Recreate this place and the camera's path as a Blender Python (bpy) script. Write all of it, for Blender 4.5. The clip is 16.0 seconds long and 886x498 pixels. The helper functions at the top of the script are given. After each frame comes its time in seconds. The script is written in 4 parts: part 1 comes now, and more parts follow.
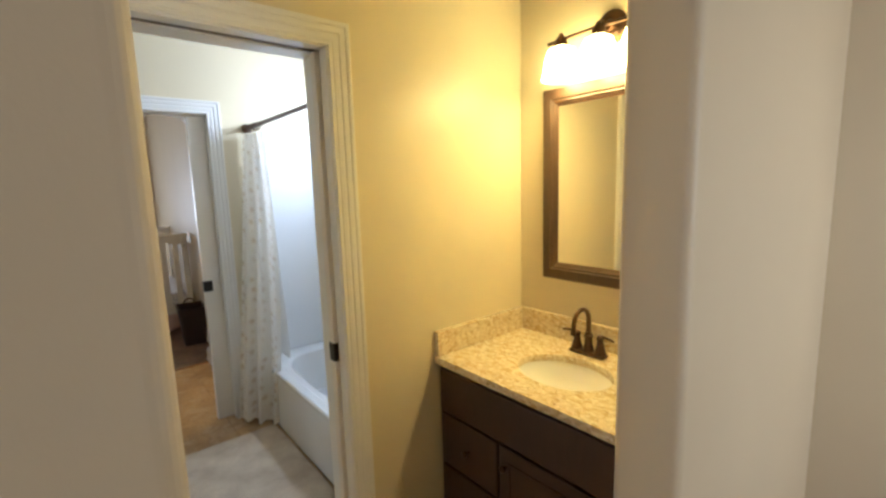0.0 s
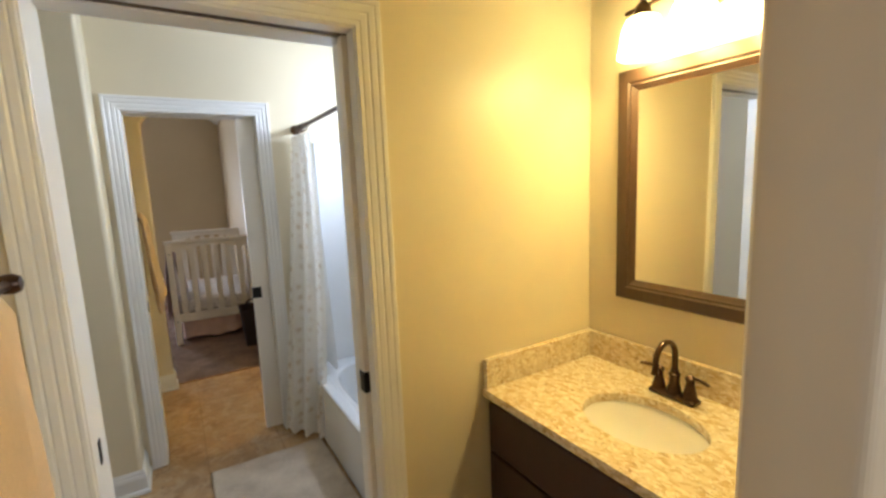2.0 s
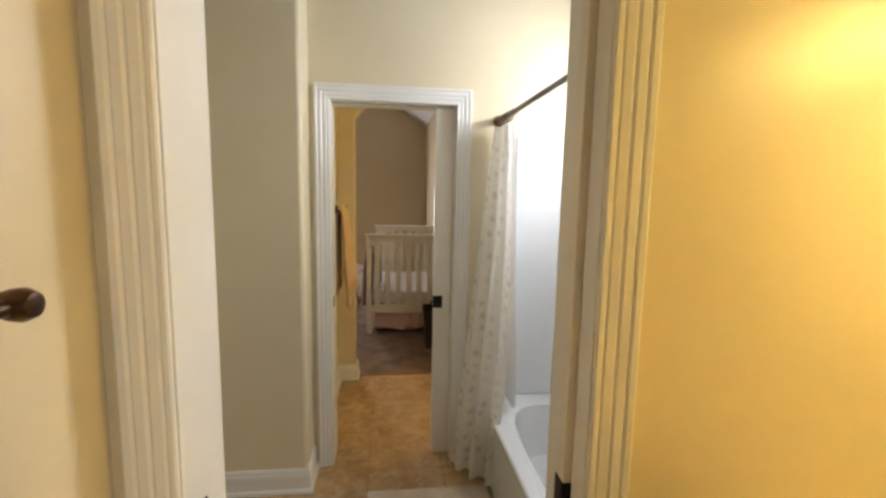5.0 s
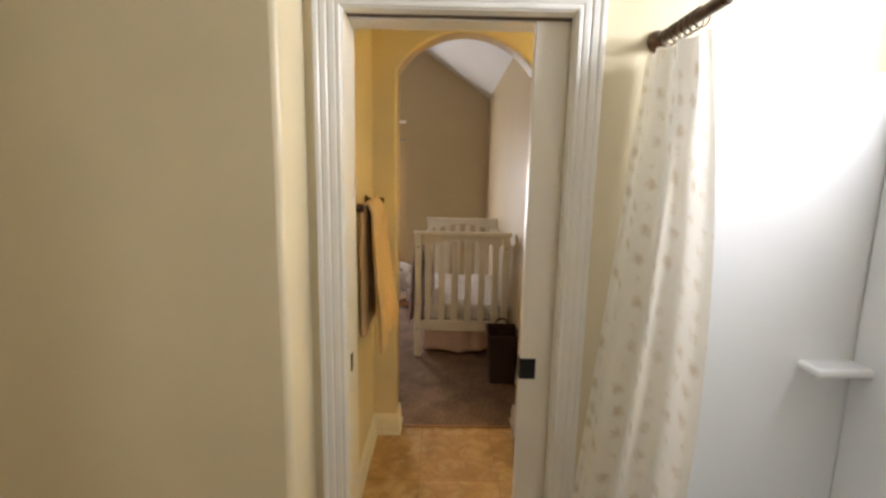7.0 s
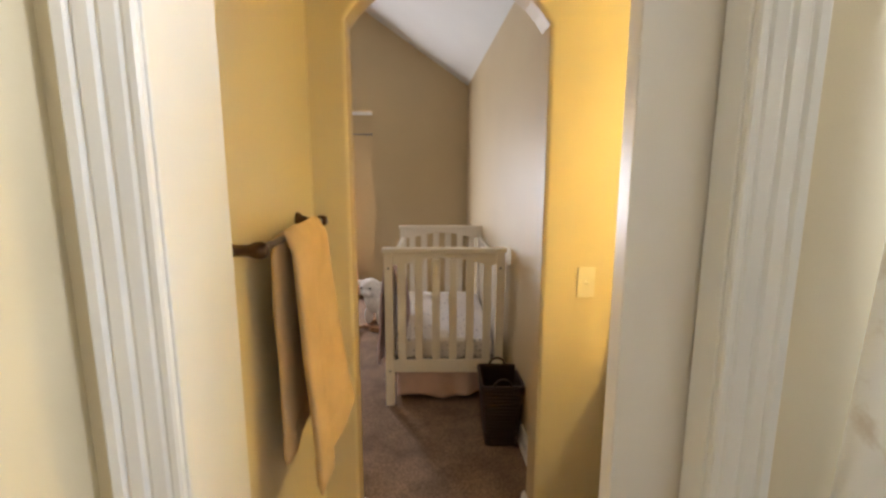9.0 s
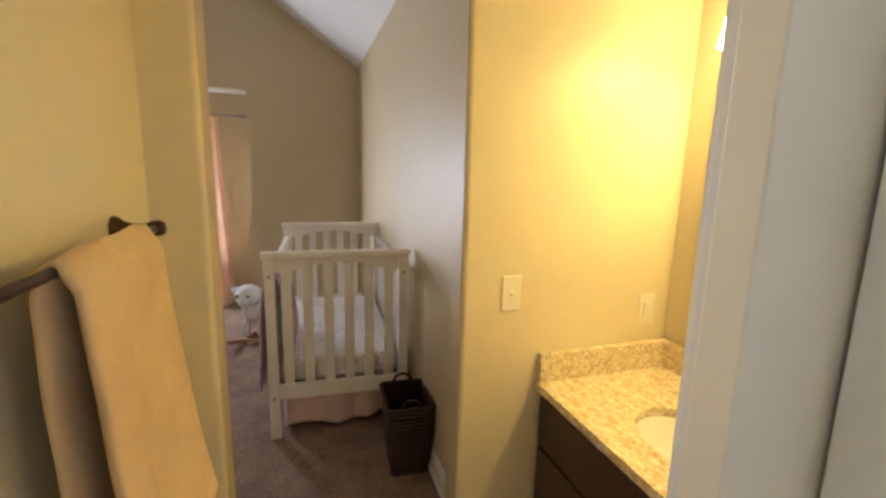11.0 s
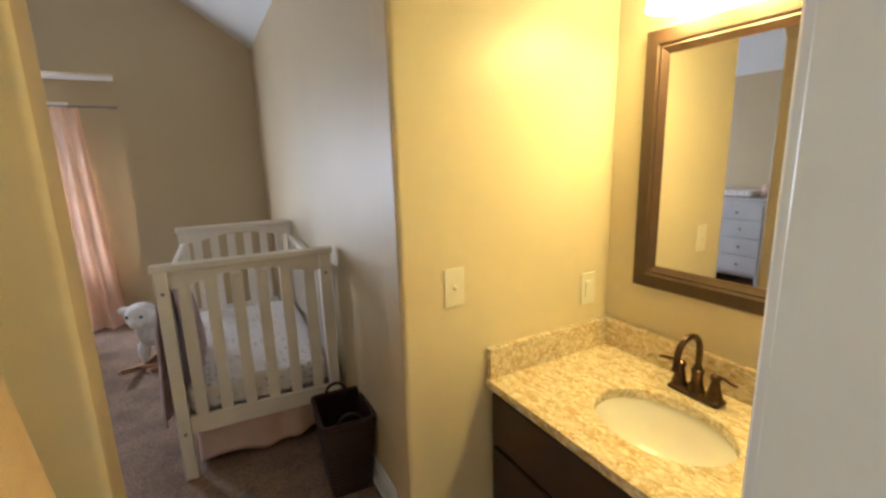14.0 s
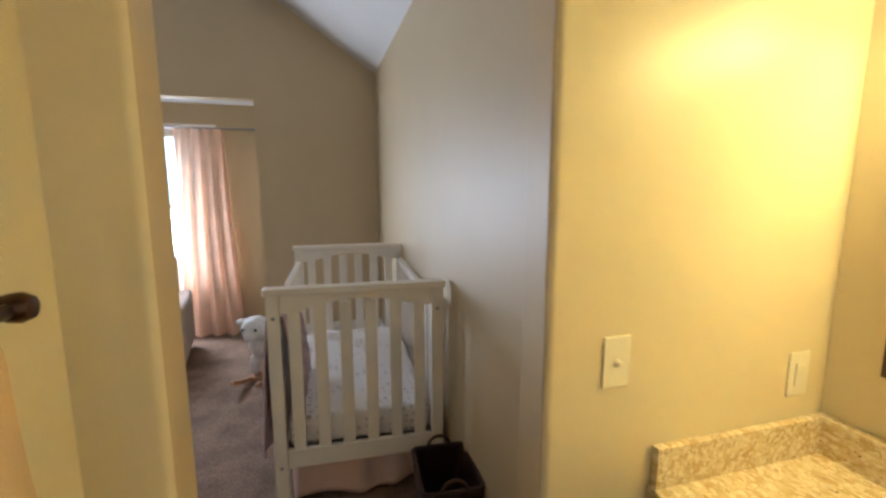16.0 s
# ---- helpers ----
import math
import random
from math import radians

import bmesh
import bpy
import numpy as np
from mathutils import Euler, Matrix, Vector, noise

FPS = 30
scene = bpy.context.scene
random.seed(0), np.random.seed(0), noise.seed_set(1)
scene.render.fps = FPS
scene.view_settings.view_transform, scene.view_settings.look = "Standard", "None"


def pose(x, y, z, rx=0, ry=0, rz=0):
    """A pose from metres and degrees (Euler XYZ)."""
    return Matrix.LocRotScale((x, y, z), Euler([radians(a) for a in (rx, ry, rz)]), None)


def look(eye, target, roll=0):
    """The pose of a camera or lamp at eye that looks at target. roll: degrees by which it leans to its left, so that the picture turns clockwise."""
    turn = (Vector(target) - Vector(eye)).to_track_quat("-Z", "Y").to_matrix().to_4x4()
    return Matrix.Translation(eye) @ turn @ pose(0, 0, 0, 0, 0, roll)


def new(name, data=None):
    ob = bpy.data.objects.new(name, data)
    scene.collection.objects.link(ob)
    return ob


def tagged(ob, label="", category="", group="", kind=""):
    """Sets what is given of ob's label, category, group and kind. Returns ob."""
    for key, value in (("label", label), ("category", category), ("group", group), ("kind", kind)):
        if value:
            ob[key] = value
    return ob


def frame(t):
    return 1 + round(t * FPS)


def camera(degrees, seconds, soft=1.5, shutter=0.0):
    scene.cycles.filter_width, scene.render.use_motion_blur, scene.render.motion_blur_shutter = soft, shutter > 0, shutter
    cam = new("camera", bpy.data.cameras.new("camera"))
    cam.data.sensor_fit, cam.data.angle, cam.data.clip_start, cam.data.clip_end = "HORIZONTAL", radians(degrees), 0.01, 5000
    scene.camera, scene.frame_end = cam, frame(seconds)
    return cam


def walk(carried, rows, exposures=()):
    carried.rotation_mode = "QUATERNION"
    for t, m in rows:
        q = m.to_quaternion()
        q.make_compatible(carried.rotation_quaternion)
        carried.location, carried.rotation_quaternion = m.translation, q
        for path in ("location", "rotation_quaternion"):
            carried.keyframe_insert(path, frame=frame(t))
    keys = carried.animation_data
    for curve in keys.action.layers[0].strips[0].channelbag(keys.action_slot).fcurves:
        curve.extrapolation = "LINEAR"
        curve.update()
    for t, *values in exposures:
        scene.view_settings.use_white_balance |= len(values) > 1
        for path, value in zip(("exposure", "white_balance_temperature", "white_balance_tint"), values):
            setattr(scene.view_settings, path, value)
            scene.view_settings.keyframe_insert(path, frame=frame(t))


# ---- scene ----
cam = camera(90.0, 16.0, soft=2.7)
PATH = [
    (0, (-0.354, -3.145, 1.570), (0.911, -1.622, 1.281), -1.75),
    (0.5, (-0.279, -3.072, 1.582), (0.953, -1.521, 1.302), -1.7),
    (1, (-0.229, -3.015, 1.589), (0.968, -1.438, 1.306), -2.1),
    (1.5, (-0.179, -2.988, 1.593), (0.946, -1.36, 1.304), -2.5),
    (2, (-0.134, -2.967, 1.586), (0.892, -1.273, 1.301), -2.4),
    (2.5, (-0.094, -2.942, 1.587), (0.829, -1.19, 1.312), -2.4),
    (3, (-0.064, -2.907, 1.585), (0.729, -1.089, 1.326), -2.0),
    (3.5, (-0.05, -2.849, 1.574), (0.567, -0.961, 1.337), -1.3),
    (4, (-0.039, -2.743, 1.569), (0.446, -0.816, 1.335), -0.3),
    (4.5, (-0.01, -2.596, 1.573), (0.345, -0.642, 1.334), 0.5),
    (5, (-0.011, -2.441, 1.57), (0.24, -0.472, 1.325), 1.1),
    (5.2, (0.007, -2.356, 1.583), (0.203, -0.383, 1.322), 1.4),
    (7.3, (-0.017, -1.188, 1.568), (-0.019, 0.786, 1.247), 0.8),
    (7.5, (-0.007, -1.097, 1.564), (-0.02, 0.876, 1.236), 0.6),
    (8, (-0.016, -0.861, 1.582), (-0.046, 1.11, 1.244), 0.4),
    (8.5, (-0.028, -0.671, 1.588), (0.003, 1.301, 1.256), 0.5),
    (9, (-0.025, -0.503, 1.598), (0.101, 1.466, 1.275), 0.1),
    (9.5, (-0.027, -0.381, 1.599), (0.189, 1.582, 1.282), 0.0),
    (11.8, (-0.026, -0.055, 1.592), (0.794, 1.728, 1.208), 1.1),
    (12, (-0.024, -0.036, 1.591), (0.84, 1.725, 1.199), 0.8),
    (12.5, (-0.014, -0.013, 1.584), (0.916, 1.709, 1.176), 0.3),
    (13, (-0.01, -0.003, 1.583), (0.971, 1.689, 1.165), -0.3),
    (13.5, (-0.014, 0.007, 1.581), (0.98, 1.691, 1.163), -1.0),
    (14, (-0.009, 0.044, 1.582), (0.932, 1.76, 1.174), -1.7),
    (14.5, (-0.008, 0.092, 1.586), (0.859, 1.852, 1.199), -2.1),
    (15, (-0.001, 0.158, 1.592), (0.745, 1.979, 1.234), -1.9),
    (15.5, (0.002, 0.237, 1.594), (0.618, 2.111, 1.266), -1.3),
    (16, (0.002, 0.368, 1.595), (0.545, 2.269, 1.296), -0.1),
]
walk(cam, [(t, look(eye, target, roll)) for t, eye, target, roll in PATH], [(0.0, 0.29, 5150, 9), (1.5, 0.30, 5200, 10), (3.5, 0.23, 5950, 12.5), (5.0, 0.23, 6150, 12), (7.5, 0.42, 6400, 13), (9.5, 0.62, 5950, 12), (12.0, 0.42, 5500, 9), (14.5, 0.38, 5200, 8), (16.0, 0.37, 5150, 8)])

# ---- world and lights ----
world = bpy.data.worlds.new("world")
scene.world = world
world.use_nodes = True
wn = world.node_tree.nodes
sky = wn.new("ShaderNodeTexSky")
sky.sky_type, sky.sun_disc = "NISHITA", False
sky.sun_elevation, sky.sun_rotation = radians(42), radians(200)
wn["Background"].inputs["Strength"].default_value = 0.12
world.node_tree.links.new(sky.outputs[0], wn["Background"].inputs["Color"])


def area_lamp(name, eye, target, sx, sy, watts, color):
    lamp = bpy.data.lights.new(name, "AREA")
    lamp.shape, lamp.size, lamp.size_y, lamp.energy, lamp.color = "RECTANGLE", sx, sy, watts, color
    ob = new(name, lamp)
    ob.matrix_world = look(eye, target)
    return ob


# daylight that comes in by the nursery's dormer window, then two fill lamps for the first bedroom
area_lamp("nursery_window_light", (-1.66, 5.425, 1.28), (-0.8, 3.0, 0.75), 0.60, 1.10, 64, (0.97, 0.95, 0.95))
# fill behind the camera for the arch wall, with an unseen window added
area_lamp("bedroom_fill_light", (1.05, -4.52, 1.5), (1.9, -3.0, 1.4), 0.85, 1.4, 17, (1.0, 0.96, 0.90))
# added side fill from the west that brightens the entry arch's east reveal
area_lamp("bedroom_side_fill", (-1.97, -3.2, 1.5), (0.0, -3.1, 1.4), 0.45, 1.1, 11, (0.97, 0.95, 0.98))
BULB = (1.0, 0.745, 0.25)
BULB_STRENGTH = 15.0
BULB_WATTS = 1.5
# cool light from behind the shower curtain; its small high window is unseen and added
area_lamp("bath_tub_side_fill", (1.335, -0.50, 2.15), (0.0, -0.50, 1.75), 0.44, 0.34, 19.0, (0.94, 0.96, 0.98))

# ---- materials ----


def mat(name, color, rough=0.5, metal=0.0, var=0.06, scale=6.0, bump=0.0, bump_scale=120.0, color2=None, coat=0.0, spec=0.5, fine=0.0, fine_scale=300.0):
    """A painted or plain surface: broad variation of tone, fine grain, and fine relief."""
    m = bpy.data.materials.new(name)
    m.use_nodes = True
    nt = m.node_tree
    n, l = nt.nodes, nt.links
    b = n["Principled BSDF"]
    b.inputs["Roughness"].default_value = rough
    b.inputs["Metallic"].default_value = metal
    b.inputs["Coat Weight"].default_value = coat
    b.inputs["Specular IOR Level"].default_value = spec
    co = n.new("ShaderNodeTexCoord")
    nz = n.new("ShaderNodeTexNoise")
    nz.inputs["Scale"].default_value, nz.inputs["Detail"].default_value = scale, 4
    l.new(co.outputs["Object"], nz.inputs["Vector"])
    mix = n.new("ShaderNodeMix")
    mix.data_type = "RGBA"
    c2 = color2 or tuple(c * (1 - var * 2.2) for c in color)
    mix.inputs["A"].default_value = (*color, 1)
    mix.inputs["B"].default_value = (*c2, 1)
    ramp = n.new("ShaderNodeMapRange")
    ramp.inputs["From Min"].default_value, ramp.inputs["From Max"].default_value = 0.32, 0.68
    l.new(nz.outputs["Fac"], ramp.inputs["Value"])
    l.new(ramp.outputs["Result"], mix.inputs["Factor"])
    out = mix.outputs["Result"]
    if fine:
        nf = n.new("ShaderNodeTexNoise")
        nf.inputs["Scale"].default_value, nf.inputs["Detail"].default_value = fine_scale, 2
        l.new(co.outputs["Object"], nf.inputs["Vector"])
        mr = n.new("ShaderNodeMapRange")
        mr.inputs["From Min"].default_value, mr.inputs["From Max"].default_value = 0.3, 0.7
        mr.inputs["To Min"].default_value, mr.inputs["To Max"].default_value = 1 - fine, 1 + fine * 0.4
        l.new(nf.outputs["Fac"], mr.inputs["Value"])
        mul = n.new("ShaderNodeMix")
        mul.data_type, mul.blend_type = "RGBA", "MULTIPLY"
        mul.inputs["Factor"].default_value = 1
        l.new(out, mul.inputs["A"])
        l.new(mr.outputs["Result"], mul.inputs["B"])
        out = mul.outputs["Result"]
    l.new(out, b.inputs["Base Color"])
    if bump:
        nb = n.new("ShaderNodeTexNoise")
        nb.inputs["Scale"].default_value, nb.inputs["Detail"].default_value = bump_scale, 3
        l.new(co.outputs["Object"], nb.inputs["Vector"])
        bp = n.new("ShaderNodeBump")
        bp.inputs["Strength"].default_value, bp.inputs["Distance"].default_value = bump, 0.004
        l.new(nb.outputs["Fac"], bp.inputs["Height"])
        l.new(bp.outputs["Normal"], b.inputs["Normal"])
    return m


def emitter(name, color, strength):
    m = mat(name, color, 0.4)
    b = m.node_tree.nodes["Principled BSDF"]
    b.inputs["Emission Color"].default_value = (*color, 1)
    b.inputs["Emission Strength"].default_value = strength
    return m


def granite():
    m = mat("granite", (0.70, 0.60, 0.42), 0.16, coat=0.3)
    n, l = m.node_tree.nodes, m.node_tree.links
    b = n["Principled BSDF"]
    co = next(x for x in n if x.type == "TEX_COORD")
    warp = n.new("ShaderNodeMapping")
    warp.inputs["Rotation"].default_value = (0.4, 0.3, 0.7)
    warp.inputs["Scale"].default_value = (1.0, 0.55, 1.0)
    l.new(co.outputs["Object"], warp.inputs["Vector"])
    base = None
    for sc, lo, hi, col in ((38, 0.42, 0.60, (0.55, 0.42, 0.22)), (85, 0.50, 0.60, (0.82, 0.75, 0.58)), (70, 0.63, 0.74, (0.26, 0.16, 0.07)), (170, 0.62, 0.72, (0.18, 0.11, 0.06))):
        nz = n.new("ShaderNodeTexNoise")
        nz.inputs["Scale"].default_value, nz.inputs["Detail"].default_value, nz.inputs["Distortion"].default_value = sc, 5, 0.6
        l.new(warp.outputs["Vector"], nz.inputs["Vector"])
        mr = n.new("ShaderNodeMapRange")
        mr.inputs["From Min"].default_value, mr.inputs["From Max"].default_value = lo, hi
        l.new(nz.outputs["Fac"], mr.inputs["Value"])
        mx = n.new("ShaderNodeMix")
        mx.data_type = "RGBA"
        mx.inputs["B"].default_value = (*col, 1)
        if base is None:
            mx.inputs["A"].default_value = (0.70, 0.60, 0.40, 1)
        else:
            l.new(base, mx.inputs["A"])
        l.new(mr.outputs["Result"], mx.inputs["Factor"])
        base = mx.outputs["Result"]
    l.new(base, b.inputs["Base Color"])
    return m


def vinyl():
    """Sheet vinyl with large stone-look tiles, clouded in tan and brown."""
    m = mat("vinyl_floor", (0.46, 0.33, 0.19), 0.32, bump=0.05, bump_scale=60, spec=0.4)
    n, l = m.node_tree.nodes, m.node_tree.links
    b = n["Principled BSDF"]
    co = next(x for x in n if x.type == "TEX_COORD")
    mp = n.new("ShaderNodeMapping")
    mp.inputs["Location"].default_value = (0.11, 0.06, 0)
    l.new(co.outputs["Object"], mp.inputs["Vector"])
    br = n.new("ShaderNodeTexBrick")
    br.offset = 0.0
    for k, v in (("Scale", 1.0), ("Brick Width", 0.42), ("Row Height", 0.42), ("Mortar Size", 0.004), ("Bias", 0.0)):
        br.inputs[k].default_value = v
    br.inputs["Color1"].default_value, br.inputs["Color2"].default_value, br.inputs["Mortar"].default_value = (0.97, 0.95, 0.92, 1), (0.82, 0.79, 0.76, 1), (0.74, 0.69, 0.63, 1)
    l.new(mp.outputs["Vector"], br.inputs["Vector"])
    prev = None
    for sc, lo, hi, col in ((3.2, 0.38, 0.66, (0.26, 0.165, 0.085)), (9, 0.46, 0.64, (0.58, 0.44, 0.27)), (26, 0.52, 0.72, (0.30, 0.19, 0.10))):
        nz = n.new("ShaderNodeTexNoise")
        nz.inputs["Scale"].default_value, nz.inputs["Detail"].default_value, nz.inputs["Distortion"].default_value = sc, 6, 1.2
        l.new(co.outputs["Object"], nz.inputs["Vector"])
        mr = n.new("ShaderNodeMapRange")
        mr.inputs["From Min"].default_value, mr.inputs["From Max"].default_value, mr.inputs["To Max"].default_value = lo, hi, 0.7
        l.new(nz.outputs["Fac"], mr.inputs["Value"])
        mx = n.new("ShaderNodeMix")
        mx.data_type = "RGBA"
        mx.inputs["B"].default_value = (*col, 1)
        if prev is None:
            mx.inputs["A"].default_value = (0.53, 0.355, 0.175, 1)
        else:
            l.new(prev, mx.inputs["A"])
        l.new(mr.outputs["Result"], mx.inputs["Factor"])
        prev = mx.outputs["Result"]
    mul = n.new("ShaderNodeMix")
    mul.data_type, mul.blend_type = "RGBA", "MULTIPLY"
    mul.inputs["Factor"].default_value = 1
    l.new(prev, mul.inputs["A"])
    l.new(br.outputs["Color"], mul.inputs["B"])
    l.new(mul.outputs["Result"], b.inputs["Base Color"])
    return m


def wood(name, c1, c2, rough=0.35, scale=(3, 3, 0.6)):
    m = mat(name, c1, rough, bump=0.05, bump_scale=90)
    n, l = m.node_tree.nodes, m.node_tree.links
    co = next(x for x in n if x.type == "TEX_COORD")
    mp = n.new("ShaderNodeMapping")
    mp.inputs["Scale"].default_value = scale
    l.new(co.outputs["Object"], mp.inputs["Vector"])
    nz = n.new("ShaderNodeTexNoise")
    nz.inputs["Scale"].default_value, nz.inputs["Detail"].default_value, nz.inputs["Distortion"].default_value = 14, 6, 0.8
    l.new(mp.outputs["Vector"], nz.inputs["Vector"])
    mx = n.new("ShaderNodeMix")
    mx.data_type = "RGBA"
    mx.inputs["A"].default_value, mx.inputs["B"].default_value = (*c1, 1), (*c2, 1)
    l.new(nz.outputs["Fac"], mx.inputs["Factor"])
    l.new(mx.outputs["Result"], n["Principled BSDF"].inputs["Base Color"])
    return m


def printed(name, ground, ink, scale, lo, hi, rough=0.85, stretch=(1, 1, 1)):
    """Cloth with a small scattered print."""
    m = mat(name, ground, rough, bump=0.25, bump_scale=500)
    n, l = m.node_tree.nodes, m.node_tree.links
    co = next(x for x in n if x.type == "TEX_COORD")
    mp = n.new("ShaderNodeMapping")
    mp.inputs["Scale"].default_value = stretch
    l.new(co.outputs["UV" if name == "shower_cloth" else "Object"], mp.inputs["Vector"])
    vo = n.new("ShaderNodeTexVoronoi")
    vo.inputs["Scale"].default_value, vo.inputs["Randomness"].default_value = scale, 0.35
    l.new(mp.outputs["Vector"], vo.inputs["Vector"])
    nz = n.new("ShaderNodeTexNoise")
    nz.inputs["Scale"].default_value, nz.inputs["Detail"].default_value = scale * 5, 3
    l.new(mp.outputs["Vector"], nz.inputs["Vector"])
    add = n.new("ShaderNodeMath")
    add.operation = "MULTIPLY_ADD"
    add.inputs[1].default_value = 0.5
    l.new(nz.outputs["Fac"], add.inputs[0])
    l.new(vo.outputs["Distance"], add.inputs[2])
    mr = n.new("ShaderNodeMapRange")
    mr.inputs["From Min"].default_value, mr.inputs["From Max"].default_value = lo, hi
    mr.inputs["To Min"].default_value, mr.inputs["To Max"].default_value = 0.85, 0.0
    l.new(add.outputs[0], mr.inputs["Value"])
    mx = n.new("ShaderNodeMix")
    mx.data_type = "RGBA"
    mx.inputs["A"].default_value, mx.inputs["B"].default_value = (*ground, 1), (*ink, 1)
    l.new(mr.outputs["Result"], mx.inputs["Factor"])
    l.new(mx.outputs["Result"], n["Principled BSDF"].inputs["Base Color"])
    return m


def glass_mat():
    m = mat("window_glass", (1, 1, 1), 0.02)
    b = m.node_tree.nodes["Principled BSDF"]
    b.inputs["Transmission Weight"].default_value = 1
    b.inputs["IOR"].default_value = 1.02
    return m


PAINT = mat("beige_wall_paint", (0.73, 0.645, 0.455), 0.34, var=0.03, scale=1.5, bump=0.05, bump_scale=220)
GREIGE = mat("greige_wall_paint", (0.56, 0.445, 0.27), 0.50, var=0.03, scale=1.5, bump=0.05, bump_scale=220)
CEIL = mat("white_ceiling_paint", (0.74, 0.73, 0.71), 0.8, var=0.02, scale=2, bump=0.25, bump_scale=160)
TRIM = mat("white_trim_paint", (0.82, 0.81, 0.78), 0.30, var=0.02, scale=4, bump=0.03)
DOORP = mat("white_door_paint", (0.82, 0.77, 0.69), 0.35, var=0.02, scale=3, bump=0.04)
BRONZE = mat("oil_rubbed_bronze", (0.055, 0.036, 0.026), 0.28, 0.85, var=0.2, scale=30, color2=(0.12, 0.065, 0.035))
BLACK = mat("black_metal", (0.018, 0.015, 0.014), 0.4, 0.6, var=0.1)
STEEL = mat("brushed_rod_metal", (0.35, 0.34, 0.34), 0.35, 1.0)
GRANITE = granite()
CABINET = wood("espresso_wood", (0.030, 0.013, 0.008), (0.055, 0.026, 0.015), 0.34)
FRAME = wood("espresso_frame_wood", (0.055, 0.030, 0.018), (0.095, 0.055, 0.033), 0.38)
PORCELAIN = mat("white_porcelain", (0.84, 0.82, 0.78), 0.08, var=0.01, coat=0.5)
ACRYLIC = mat("white_tub_acrylic", (0.82, 0.83, 0.84), 0.16, var=0.01, scale=2, coat=0.3)
MIRROR = mat("mirror_silver", (0.93, 0.93, 0.92), 0.0, 1.0, var=0.0)
VINYL = vinyl()
CARPET = mat("taupe_carpet", (0.32, 0.215, 0.15), 0.95, var=0.16, scale=5, bump=1.0, bump_scale=170, fine=0.45, fine_scale=110, spec=0.1)
RUGM = mat("pale_bath_rug", (0.67, 0.575, 0.44), 0.95, scale=7, color2=(0.50, 0.41, 0.31), bump=1.0, bump_scale=190, fine=0.2, fine_scale=150, spec=0.1)
TOWEL = mat("tan_terry", (0.69, 0.51, 0.31), 0.95, var=0.06, scale=10, bump=0.15, bump_scale=900, spec=0.05, fine=0.12, fine_scale=700)
CLOTH = printed("shower_cloth", (0.90, 0.87, 0.81), (0.68, 0.59, 0.47), 17, 0.34, 0.60, stretch=(0.40, 1.7, 1))
LINER = mat("white_liner_cloth", (0.86, 0.86, 0.85), 0.5, var=0.02, bump=0.1)
SHEET = printed("sheet_cloth", (0.80, 0.75, 0.72), (0.40, 0.36, 0.38), 26, 0.44, 0.62)
PINK = mat("blush_pink_cloth", (0.74, 0.53, 0.47), 0.9, var=0.05, scale=9, bump=0.3, bump_scale=500)
CURTAINP = mat("coral_pink_curtain_cloth", (0.93, 0.64, 0.45), 0.85, var=0.05, scale=6, bump=0.3, bump_scale=500)
BLANKET = mat("mauve_blanket_cloth", (0.60, 0.45, 0.46), 0.95, var=0.18, scale=14, bump=0.8, bump_scale=260)
CRIBW = mat("white_crib_paint", (0.86, 0.80, 0.71), 0.38, var=0.03, scale=7, bump=0.03)
BASKET = wood("dark_brown_wicker", (0.020, 0.007, 0.004), (0.040, 0.014, 0.008), 0.45, (30, 30, 60))
PLUSH = mat("white_plush", (0.80, 0.77, 0.74), 1.0, var=0.08, scale=30, bump=1.0, bump_scale=220, spec=0.05)
OAK = wood("honey_wood", (0.42, 0.22, 0.10), (0.30, 0.14, 0.06), 0.4)
LINEN = mat("grey_beige_upholstery", (0.42, 0.36, 0.31), 0.9, var=0.08, scale=10, bump=0.5, bump_scale=350)
DRESSW = mat("pale_grey_dresser_paint", (0.60, 0.60, 0.62), 0.4, var=0.04, scale=6)
PLATE = mat("ivory_plastic", (0.84, 0.80, 0.68), 0.3, var=0.01)
GLASS = glass_mat()


def thin(m, tint, share):
    """Lets light through a thin cloth."""
    n, l = m.node_tree.nodes, m.node_tree.links
    tr = n.new("ShaderNodeBsdfTranslucent")
    tr.inputs["Color"].default_value = (*tint, 1)
    for k in n["Principled BSDF"].inputs["Base Color"].links:
        l.new(k.from_socket, tr.inputs["Color"])
    mx = n.new("ShaderNodeMixShader")
    mx.inputs[0].default_value = share
    out = n["Material Output"]
    l.new(n["Principled BSDF"].outputs[0], mx.inputs[1])
    l.new(tr.outputs[0], mx.inputs[2])
    l.new(mx.outputs[0], out.inputs["Surface"])


thin(CLOTH, (0.97, 0.95, 0.91), 0.45)
thin(LINER, (0.9, 0.9, 0.9), 0.3)
thin(CURTAINP, (0.92, 0.74, 0.64), 0.12)
SHADE = emitter("lit_frosted_shade", BULB, BULB_STRENGTH)
# near-black colour that paints the shade inside the door pockets
POCKET_SHADE = mat("pocket_shade_colour", (0.05, 0.035, 0.025), 0.8)
DAY = emitter("bright_day_backdrop", (0.62, 0.82, 1.0), 2.6)

# ---- mesh helpers ----


